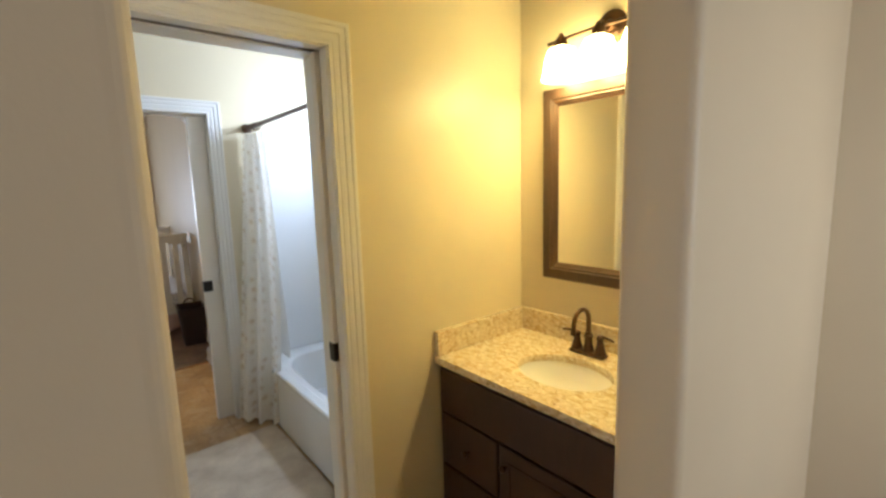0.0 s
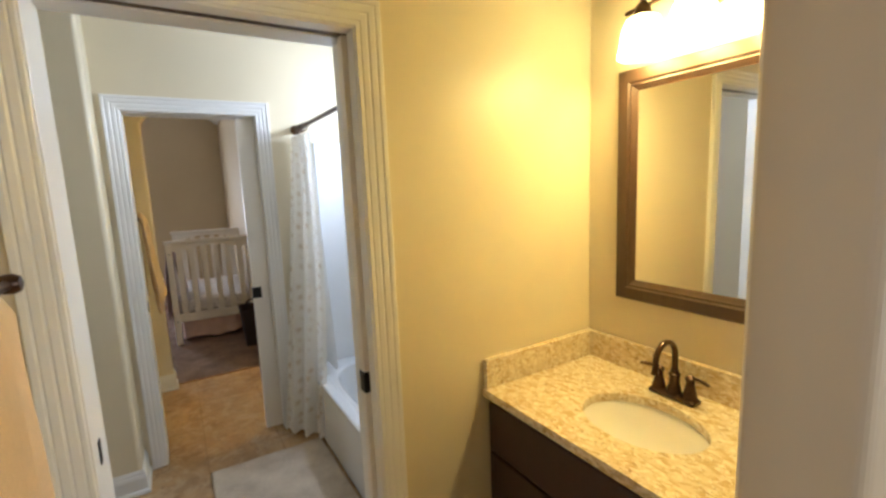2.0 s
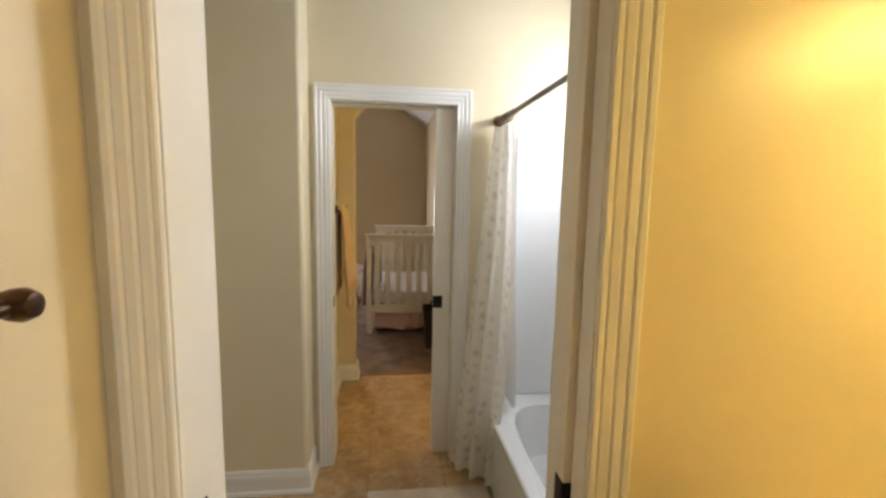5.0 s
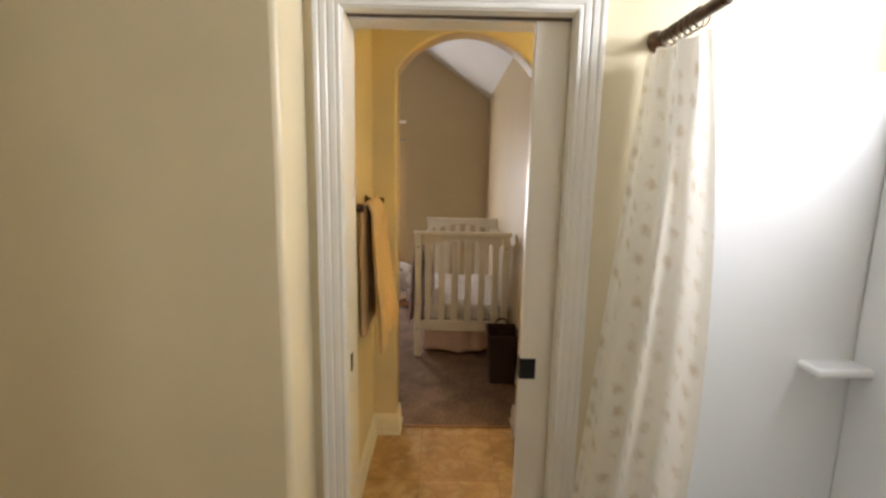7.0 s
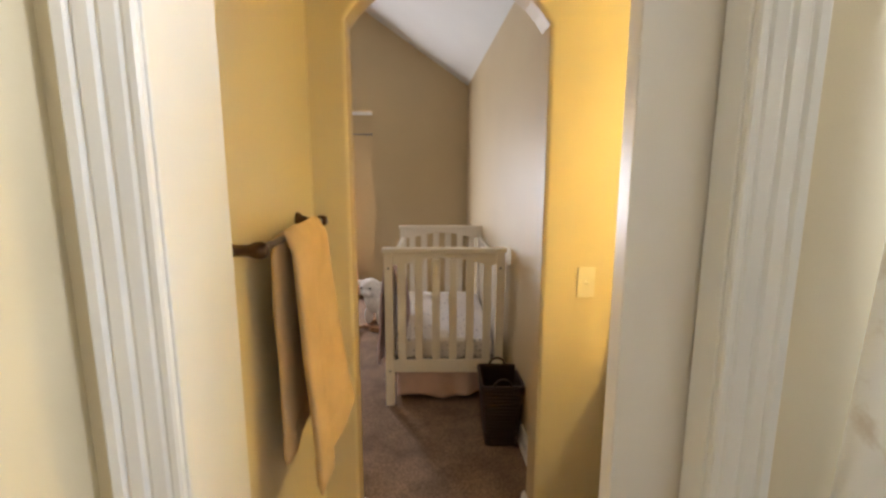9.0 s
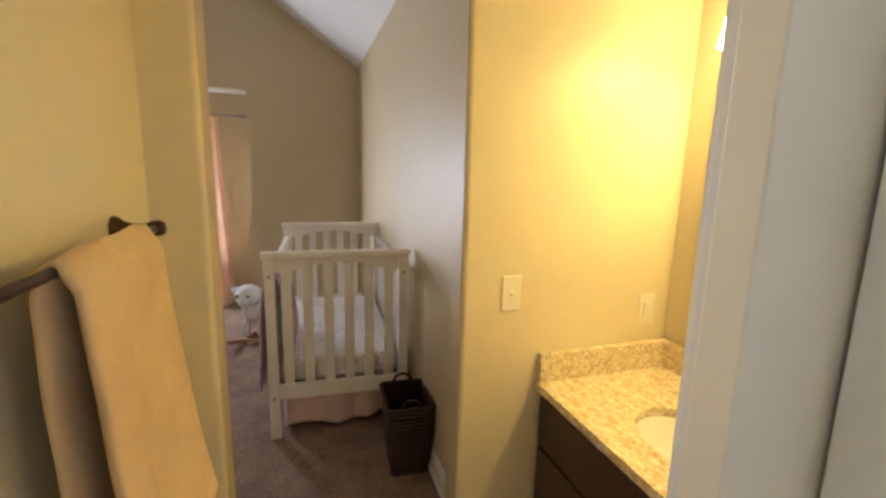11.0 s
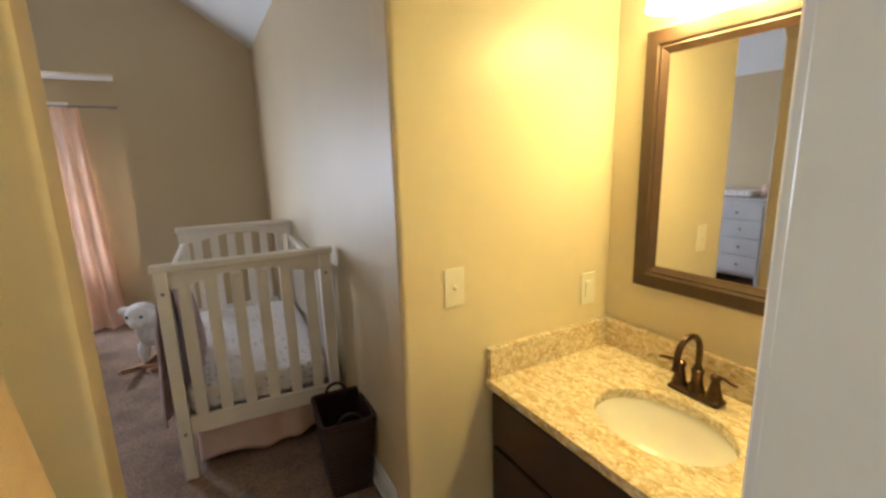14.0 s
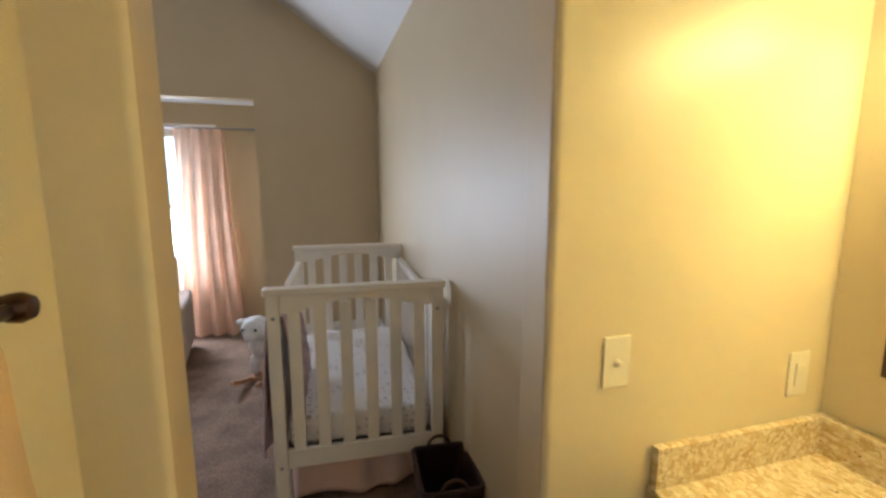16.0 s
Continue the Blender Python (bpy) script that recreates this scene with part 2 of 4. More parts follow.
def link_mesh(name, bm, material, parent=None, label="", smooth=None):
    me = bpy.data.meshes.new(name)
    bmesh.ops.recalc_face_normals(bm, faces=bm.faces)
    bm.to_mesh(me)
    bm.free()
    for m in (material if isinstance(material, (list, tuple)) else (material,)):
        me.materials.append(m)
    if smooth:
        me.shade_smooth()
        me.set_sharp_from_angle(angle=radians(smooth))
        if len(me.polygons) > 8:
            areas = np.array([p.area for p in me.polygons])
            limit = 6 * float(np.median(areas))
            for p in me.polygons:
                p.use_smooth = bool(p.area < limit)
    ob = new(name, me)
    if parent:
        ob.parent = parent
    if label:
        ob["label"] = label
    return ob


def part(name, bm, material, parent, label="", smooth=40):
    return link_mesh(name, bm, material, parent, label, smooth)


def thing(name, label, category, group="", m=None):
    e = new(name)
    e.empty_display_size = 0.1
    if m:
        e.matrix_world = m
    return tagged(e, label, category, group)


def structure(name, bm, material, smooth=None, label=""):
    return tagged(link_mesh(name, bm, material, None, label, smooth), kind="structure")


def box(x0, x1, y0, y1, z0, z1, bevel=0.0, seg=2, bm=None):
    """A box with rounded edges, added to bm."""
    own = bmesh.new()
    bmesh.ops.create_cube(own, size=1)
    for v in own.verts:
        v.co = ((x0 + x1) / 2 + v.co.x * (x1 - x0), (y0 + y1) / 2 + v.co.y * (y1 - y0), (z0 + z1) / 2 + v.co.z * (z1 - z0))
    if bevel:
        bmesh.ops.bevel(own, geom=own.edges[:], offset=bevel, segments=seg, affect="EDGES", profile=0.5)
    return merge(bm, own)


def merge(bm, own):
    if bm is None:
        return own
    me = bpy.data.meshes.new("tmp")
    own.to_mesh(me)
    own.free()
    bm.from_mesh(me)
    bpy.data.meshes.remove(me)
    return bm


def moved(bm, m):
    bmesh.ops.transform(bm, matrix=m, verts=bm.verts)
    return bm


def lathe(profile, seg=24, bm=None, m=None, sx=1.0, sy=1.0):
    """A turned body round z from (radius, z) pairs."""
    own = bmesh.new()
    rings = []
    for r, z in profile:
        rings.append([own.verts.new((r * sx * math.cos(2 * math.pi * k / seg), r * sy * math.sin(2 * math.pi * k / seg), z)) for k in range(seg)])
    for a, b in zip(rings, rings[1:]):
        for k in range(seg):
            own.faces.new((a[k], a[(k + 1) % seg], b[(k + 1) % seg], b[k]))
    for r, ring in ((profile[0][0], rings[0]), (profile[-1][0], rings[-1])):
        if r > 1e-4:
            own.faces.new(ring)
    bmesh.ops.remove_doubles(own, verts=own.verts, dist=1e-5)
    if m:
        moved(own, m)
    return merge(bm, own)


def tube(points, radii, seg=12, bm=None):
    """A round tube along points, radius by radius, with closed ends."""
    own = bmesh.new()
    pts = [Vector(p) for p in points]
    if not isinstance(radii, (list, tuple)):
        radii = [radii] * len(pts)
    rings, up = [], None
    for i, p in enumerate(pts):
        d = (pts[min(i + 1, len(pts) - 1)] - pts[max(i - 1, 0)]).normalized()
        if up is None:
            up = d.orthogonal().normalized()
        up = (up - d * up.dot(d)).normalized()
        side = d.cross(up)
        rings.append([own.verts.new(p + (up * math.cos(2 * math.pi * k / seg) + side * math.sin(2 * math.pi * k / seg)) * radii[i]) for k in range(seg)])
    for a, b in zip(rings, rings[1:]):
        for k in range(seg):
            own.faces.new((a[k], a[(k + 1) % seg], b[(k + 1) % seg], b[k]))
    own.faces.new(rings[0]), own.faces.new(rings[-1])
    return merge(bm, own)


def prism(points, axis, a, b, bm=None):
    """A flat outline (in the two other axes) drawn out along an axis from a to b."""
    own = bmesh.new()
    put3 = {"x": lambda u, v, w: (w, u, v), "y": lambda u, v, w: (u, w, v), "z": lambda u, v, w: (u, v, w)}[axis]
    lo = [own.verts.new(put3(u, v, a)) for u, v in points]
    hi = [own.verts.new(put3(u, v, b)) for u, v in points]
    own.faces.new(lo), own.faces.new(hi)
    for k in range(len(points)):
        j = (k + 1) % len(points)
        own.faces.new((lo[k], lo[j], hi[j], hi[k]))
    return merge(bm, own)


def sheet(fn, nu, nv, thick=0.0, bm=None, uv=False):
    """A curved sheet from fn(u, v), with thickness to one side."""
    own = bmesh.new()
    grid = [[own.verts.new(fn(i / nu, j / nv)) for j in range(nv + 1)] for i in range(nu + 1)]
    lay = own.loops.layers.uv.new("UVMap") if uv else None
    for i in range(nu):
        for j in range(nv):
            f = own.faces.new((grid[i][j], grid[i + 1][j], grid[i + 1][j + 1], grid[i][j + 1]))
            if lay:
                for lp, (a, b) in zip(f.loops, ((i, j), (i + 1, j), (i + 1, j + 1), (i, j + 1))):
                    lp[lay].uv = (a / nu, b / nv)
    if thick:
        bmesh.ops.recalc_face_normals(own, faces=own.faces)
        bmesh.ops.solidify(own, geom=own.faces[:], thickness=thick)
    return merge(bm, own)


# ---- the plan ----
XW, XE = -0.410, 1.372            # second vanity room, west face; both rooms, east face
XW1 = -0.464                      # first vanity room, west face
E0, E1 = -2.825, -2.685            # entry arch wall
N0, N1 = -1.69, -1.505            # wall between first vanity room and bath
F0, F1 = 0.02, 0.200              # wall between bath and second vanity room
A0, A1 = 1.215, 1.355            # arch wall to the nursery
FARY, NICHE = 5.05, 5.44         # nursery far wall, dormer back wall
CEILING = 2.74
OX0, OX1, OZ = -0.310, 0.362, 2.050   # far doorway
NX0, NX1, NZ = -0.355, 0.366, 2.042    # near doorway


def arch_points(x0, x1, z0, z1, n=16):
    """Left spring over the crown to the right spring."""
    c, half, rise = (x0 + x1) / 2, (x1 - x0) / 2, z1 - z0
    r = (half * half + rise * rise) / (2 * rise)
    a = math.asin(half / r)
    return [(c + r * math.sin(-a + 2 * a * k / n), z1 - r + r * math.cos(-a + 2 * a * k / n)) for k in range(n + 1)]


def arch_wall(name, xl, xr, x0, x1, z0, z1, y0, y1, top, mats, front):
    """A wall with an arched opening whose edges are rounded; the face that looks along -y (front) or +y takes the first material."""
    curve = [(x0, 0.0)] + arch_points(x0, x1, z0, z1) + [(x1, 0.0)]
    outline = [(xl, 0.0)] + curve + [(xr, 0.0), (xr, top), (xl, top)]
    bm = prism(outline, "y", y0, y1)
    bmesh.ops.recalc_face_normals(bm, faces=bm.faces)
    edges = []
    on = {(round(u, 4), round(v, 4)) for u, v in curve}
    for e in bm.edges:
        a, b = e.verts
        if abs(a.co.y - b.co.y) < 1e-6 and all((round(v.co.x, 4), round(v.co.z, 4)) in on for v in e.verts) and e.calc_length() < z0 + 0.01:
            if not (a.co.z == 0 and b.co.z == 0):
                edges.append(e)
    bmesh.ops.bevel(bm, geom=edges, offset=0.019, segments=6, affect="EDGES", profile=0.5)
    bmesh.ops.recalc_face_normals(bm, faces=bm.faces)
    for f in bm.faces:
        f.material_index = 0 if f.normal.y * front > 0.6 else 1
    return structure(name, bm, mats, smooth=35)


def split_wall(name, y0, y1, yc, x0, x1, zt, xl, xr, south, north):
    """A wall of two leaves with a pocket between them east of the doorway, solid west of it."""
    gap0, gap1 = yc - 0.021, yc + 0.021
    op0, op1, ot = x0 - 0.018, x1 + 0.018, zt + 0.018
    for side, a, b, material in (("south", y0, gap0, south), ("north", gap1, y1, north)):
        bm = prism([(xl, 0), (op0, 0), (op0, ot), (op1, ot), (op1, 0), (xr, 0), (xr, CEILING), (xl, CEILING)], "y", a, b)
        structure(name + "_" + side, bm, material)
    structure(name + "_core", box(xl, op0, gap0, gap1, 0, CEILING), material)
    # fill between the leaves, coloured dark to stand for the slot's shade
    structure(name + "_pocket", box(op1 + 0.75, xr, gap0, gap1, 0, ot, bm=box(op0, xr, gap0, gap1, ot + 0.02, CEILING)), POCKET_SHADE)
    # jamb lining
    bm = box(op0, x0, y0 - 0.002, y1 + 0.002, 0, ot, 0.002)
    jamb = tagged(thing("door_jamb", "white painted wooden jamb of a pocket doorway", "door jamb"), kind="structure")
    part("jamb_board", bm, TRIM, jamb)
    for a, b in ((y0 - 0.002, gap0), (gap1, y1 + 0.002)):
        part("split_jamb_board", box(x1, op1, a, b, 0, zt, 0.002), TRIM, jamb)
        part("head_board", box(x0, op1, a, b, zt, ot, 0.002), TRIM, jamb)
    part("door_track", box(x0, op1, gap0, gap1, zt + 0.006, zt + 0.018), BRONZE, jamb)
    part("strike_plate", box(x0, x0 + 0.003, yc - 0.013, yc + 0.013, 0.925, 0.985, 0.001), BLACK, jamb, "black metal strike plate")
    return jamb


CASING = [(0.004, 0.0), (0.004, 0.009), (0.007, 0.012), (0.014, 0.012), (0.018, 0.010), (0.022, 0.013), (0.036, 0.015), (0.041, 0.0125), (0.046, 0.017), (0.060, 0.018), (0.064, 0.0155), (0.069, 0.020), (0.079, 0.021), (0.082, 0.019), (0.082, 0.0)]


def casing(x0, x1, zt, y, out):
    """Fluted casing round a doorway, mitred at the head."""
    bm = bmesh.new()
    rows = []
    for u, d in CASING:
        yy = y + out * d
        rows.append([bm.verts.new(p) for p in ((x0 - u, yy, 0), (x0 - u, yy, zt + u), (x1 + u, yy, zt + u), (x1 + u, yy, 0))])
    for a, b in zip(rows, rows[1:]):
        for k in range(3):
            bm.faces.new((a[k], a[k + 1], b[k + 1], b[k]))
    for k in (0, 3):
        bm.faces.new([r[k] for r in rows])
    return structure("door_casing", bm, TRIM, smooth=25)


BASE = [(0.0, 0.0), (0.026, 0.0), (0.026, 0.012), (0.022, 0.02), (0.016, 0.022), (0.016, 0.088), (0.0145, 0.092), (0.0145, 0.102), (0.011, 0.106), (0.010, 0.118), (0.006, 0.124), (0.005, 0.130), (0.0, 0.130)]


def baseboard(x0, y0, x1, y1, nx, ny, e0=0.0, e1=0.0):
    """Moulded baseboard along a wall foot; nx, ny points into the room; e0 and e1 mitre the ends outward (1) or inward (-1)."""
    bm = bmesh.new()
    d = Vector((x1 - x0, y1 - y0)).normalized()
    rows = []
    for o, z in BASE:
        rows.append((bm.verts.new((x0 + nx * o - d.x * o * e0, y0 + ny * o - d.y * o * e0, z)), bm.verts.new((x1 + nx * o + d.x * o * e1, y1 + ny * o + d.y * o * e1, z))))
    for a, b in zip(rows, rows[1:]):
        bm.faces.new((a[0], a[1], b[1], b[0]))
    bm.faces.new([r[0] for r in rows]), bm.faces.new([r[1] for r in rows])
    return structure("baseboard", bm, TRIM, smooth=25)


def pocket_door(x_edge, y, name_label):
    """A pocket door whose leading edge stands at x_edge, with a black edge pull."""
    th = 0.0175
    d = tagged(thing("pocket_door", name_label, "door"), kind="structure")
    part("slab", box(x_edge, x_edge + 0.72, y - th, y + th, 0.012, 2.04, 0.002), DOORP, d)
    latch = part("latch", box(x_edge - 0.0025, x_edge + 0.052, y - th - 0.003, y + th + 0.003, 0.912, 0.984, 0.002), BLACK, d, "square black metal privacy pull")
    for s in (-1, 1):
        part("finger_recess", box(x_edge + 0.010, x_edge + 0.042, y + s * (th + 0.003) - 0.001, y + s * (th + 0.003) + 0.001, 0.924, 0.972, 0.0005), BLACK, latch)
    return d


# ---- large structure ----
structure("floor", box(-1.8, 1.52, N0 - 1.12, A0 + 0.075, -0.05, 0.0), VINYL, label="tan and brown mottled stone-look vinyl floor")
structure("floor_nursery", box(-3.4, 1.0, A0 + 0.075, 5.9, -0.05, 0.006), CARPET, label="taupe cut-pile carpet")
structure("floor_bedroom", box(-2.2, 1.9, -4.8, N0 - 1.12, -0.05, 0.006), CARPET, label="taupe cut-pile carpet")
structure("ceiling", box(-1.9, 1.6, E1, A0, CEILING, CEILING + 0.1), CEIL)
structure("ceiling_bedroom", box(-2.2, 1.9, -4.8, E1, CEILING, CEILING + 0.1), CEIL)

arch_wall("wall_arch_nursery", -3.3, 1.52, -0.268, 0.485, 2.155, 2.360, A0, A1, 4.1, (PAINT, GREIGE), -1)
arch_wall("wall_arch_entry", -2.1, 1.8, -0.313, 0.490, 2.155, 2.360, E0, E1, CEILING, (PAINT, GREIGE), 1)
split_wall("wall_near", N0, N1, -1.615, NX0, NX1, NZ, -1.8, XE, PAINT, PAINT)
split_wall("wall_far", F0, F1, 0.085, OX0, OX1, OZ, -1.8, XE, PAINT, PAINT)
def holed(x0, x1, y0, y1, name):
    """A wall along y with the opening of the added small bath window."""
    bm = None
    for a, b, c, d in ((y0, -0.75, 0, CEILING), (-0.25, y1, 0, CEILING), (-0.75, -0.25, 0, 1.95), (-0.75, -0.25, 2.35, CEILING)):
        bm = box(x0, x1, a, b, c, d, bm=bm)
    structure(name, bm, PAINT)


holed(XE, XE + 0.115, E1, A0, "wall_east")
holed(1.322, XE, N1, F0, "wall_east_bath")
structure("wall_west_first_vanity", box(XW1 - 0.115, XW1, E1, N0, 0, CEILING), PAINT)
structure("wall_west_second_vanity", box(XW - 0.115, XW, F1, A0, 0, CEILING), PAINT)
structure("wall_west_bath", box(-1.8, -1.7, N1, F0, 0, CEILING), PAINT)
bm = box(-1.7, -0.420, -0.20, F0, 0, CEILING)
edge = [e for e in bm.edges if all(abs(v.co.x + 0.420) < 1e-4 and abs(v.co.y + 0.20) < 1e-4 for v in e.verts)]
bmesh.ops.bevel(bm, geom=edge, offset=0.02, segments=4, affect="EDGES", profile=0.5)
structure("wall_return_bath", bm, PAINT, smooth=35)

for args in ((OX0, OX1, OZ, F0, -1), (OX0, OX1, OZ, F1, 1), (NX0, NX1, NZ, N0, -1), (NX0, NX1, NZ, N1, 1)):
    casing(*args)
pocket_door(0.258, 0.085, "white flat pocket door, almost slid away into the wall")
pocket_door(0.350, -1.615, "white flat pocket door slid open into the wall")

# nursery shell: sloped ceiling, skewed east wall, far wall with a dormer niche
def east_x(y):
    return 0.608 + (y - 1.355) * 0.0055


SLOPE, EAVE_E, EAVE_W, WEST = 0.67, 2.675, 2.42, -3.2
RIDGE_X = (EAVE_E + SLOPE * east_x(FARY) - EAVE_W + SLOPE * WEST) / (2 * SLOPE)
RIDGE_Z = EAVE_W + SLOPE * (RIDGE_X - WEST)
bm = prism([(east_x(A1), A1), (east_x(FARY + 0.12), FARY + 0.12), (1.0, FARY + 0.12), (1.0, A1)], "z", 0, 2.9)
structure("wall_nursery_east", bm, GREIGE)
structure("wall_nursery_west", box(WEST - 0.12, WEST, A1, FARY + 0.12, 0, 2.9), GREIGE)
NX_R, NX_L, NTOP = -0.527, -2.75, 2.372
bm = prism([(WEST, 0), (NX_L, 0), (NX_L, NTOP), (NX_R, NTOP), (NX_R, 0), (0.98, 0), (0.98, RIDGE_Z + 0.2), (WEST, RIDGE_Z + 0.2)], "y", FARY, FARY + 0.12)
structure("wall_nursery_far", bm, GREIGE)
for name, a, b in (("ceiling_nursery_east", (RIDGE_X, RIDGE_Z), (1.05, RIDGE_Z - SLOPE * (1.05 - RIDGE_X))), ("ceiling_nursery_west", (RIDGE_X, RIDGE_Z), (WEST - 0.1, EAVE_W - SLOPE * 0.1))):
    structure(name, prism([a, b, (b[0], b[1] + 0.12), (a[0], a[1] + 0.12)], "y", A1, FARY), CEIL)
# dormer niche
structure("wall_dormer_east", box(NX_R, NX_R + 0.1, FARY + 0.12, NICHE + 0.12, 0, NTOP + 0.1), GREIGE)
structure("wall_dormer_west", box(NX_L - 0.1, NX_L, FARY + 0.12, NICHE + 0.12, 0, NTOP + 0.1), GREIGE)
structure("ceiling_dormer", box(NX_L, NX_R, FARY + 0.12, NICHE + 0.12, NTOP, NTOP + 0.1), CEIL)
WX0, WX1, WZ0, WZ1 = -2.26, -1.02, 0.60, 2.09
bm = None
for x0, x1, z0, z1 in ((NX_L, WX0, 0, NTOP), (WX1, NX_R, 0, NTOP), (WX0, WX1, 0, WZ0), (WX0, WX1, WZ1, NTOP)):
    bm = box(x0, x1, NICHE, NICHE + 0.12, z0, z1, bm=bm)
structure("wall_dormer_back", bm, GREIGE)

# first bedroom behind the camera
bm = None
for y0, y1, z0, z1 in ((-4.6, -3.45, 0, CEILING), (-2.95, E0, 0, CEILING), (-3.45, -2.95, 0, 0.9), (-3.45, -2.95, 2.1, CEILING)):
    bm = box(-2.1, -2.0, y0, y1, z0, z1, bm=bm)
structure("wall_bedroom_west", bm, GREIGE)
structure("wall_bedroom_east", box(1.7, 1.8, -4.6, E0, 0, CEILING), GREIGE)
bm = None
for x0, x1, z0, z1 in ((-2.1, 0.6, 0, CEILING), (1.5, 1.8, 0, CEILING), (0.6, 1.5, 0, 0.7), (0.6, 1.5, 2.2, CEILING)):
    bm = box(x0, x1, -4.7, -4.6, z0, z1, bm=bm)
structure("wall_bedroom_back", bm, GREIGE)


def window(name, x0, x1, z0, z1, y, out, label):
    """A double-hung window: casing, sash bars and two panes; out: +1 where the outside lies along +y."""
    w = tagged(thing(name, label, "window"), kind="structure")
    bm = None
    for a, b, c, d in ((x0 - 0.08, x0, z0 - 0.02, z1 + 0.08), (x1, x1 + 0.08, z0 - 0.02, z1 + 0.08), (x0, x1, z1, z1 + 0.08)):
        bm = box(a, b, y - out * 0.020 if out > 0 else y, y if out > 0 else y + 0.020, c, d, 0.003, bm=bm)
    part("window_frame", bm, TRIM, w)
    part("window_sill", box(x0 - 0.1, x1 + 0.1, min(y - out * 0.06, y + out * 0.05), max(y - out * 0.06, y + out * 0.05), z0 - 0.05, z0 - 0.021, 0.004), TRIM, w)
    zm = (z0 + z1) / 2
    for k, (a, b) in enumerate(((z0, zm + 0.02), (zm - 0.02, z1))):
        yy = y + out * (0.05 + 0.03 * k)
        bm = None
        for p in ((x0, x0 + 0.045, a, b), (x1 - 0.045, x1, a, b), (x0 + 0.045, x1 - 0.045, a, a + 0.045), (x0 + 0.045, x1 - 0.045, b - 0.045, b)):
            bm = box(p[0], p[1], yy - 0.014, yy + 0.014, p[2], p[3], 0.003, bm=bm)
        s = part("sash", bm, TRIM, w)
        g = part("pane", box(x0 + 0.045, x1 - 0.045, yy - 0.002, yy + 0.002, a + 0.045, b - 0.045), GLASS, s)
        g.visible_shadow = False
    return w


window("window_1", WX0, WX1, WZ0, WZ1, NICHE, 1, "white double-hung window in the dormer, bright with daylight")
# unseen bedroom window, added where the fill lamp stands
window("added_window_2", 0.6, 1.5, 0.7, 2.2, -4.6, -1, "white double-hung bedroom window, unseen, added around a fill lamp")
structure("backdrop", box(-4.5, 2.0, 7.2, 7.25, -0.5, 4.5), DAY)

# baseboards
baseboard(XW, A0, -0.268, A0, 0, -1, -1, 1)
baseboard(-0.268, A0, -0.268, A1, 1, 0, 1, 1)
baseboard(0.485, A0, 0.485, A1, -1, 0, 1, 1)
baseboard(0.485, A0, 0.83, A0, 0, -1, 1, 0)
baseboard(XW, F1 + 0.02, XW, A0, 1, 0, 0, -1)
baseboard(XW1, E1, XW1, N0, 1, 0, -1, -1)
baseboard(XW1, N0, NX0 - 0.082, N0, 0, -1, -1, 0)
baseboard(XW1, E1, -0.313, E1, 0, 1, -1, 1)
baseboard(-0.313, E1, -0.313, E0, 1, 0, 1, 1)
baseboard(0.490, E1, 0.490, E0, -1, 0, 1, 1)
baseboard(-1.7, -0.20, -0.420, -0.20, 0, -1, 0, 1)
baseboard(-0.420, -0.20, -0.420, F0, 1, 0, 1, 0)
baseboard(east_x(A1), A1, east_x(FARY), FARY, -1, 0)
baseboard(NX_R, FARY, east_x(FARY), FARY, 0, -1)
baseboard(NX_L, NICHE, NX_R, NICHE, 0, -1)
baseboard(NX_R, FARY, NX_R, NICHE, -1, 0, 1, -1)
baseboard(WEST, A1, WEST, FARY, 1, 0)
baseboard(WEST, FARY, NX_L, FARY, 0, -1)
structure("carpet_threshold", box(-0.275, 0.485, A0 + 0.068, A0 + 0.082, 0, 0.009, 0.003), OAK)

# ---- vanity rooms ----


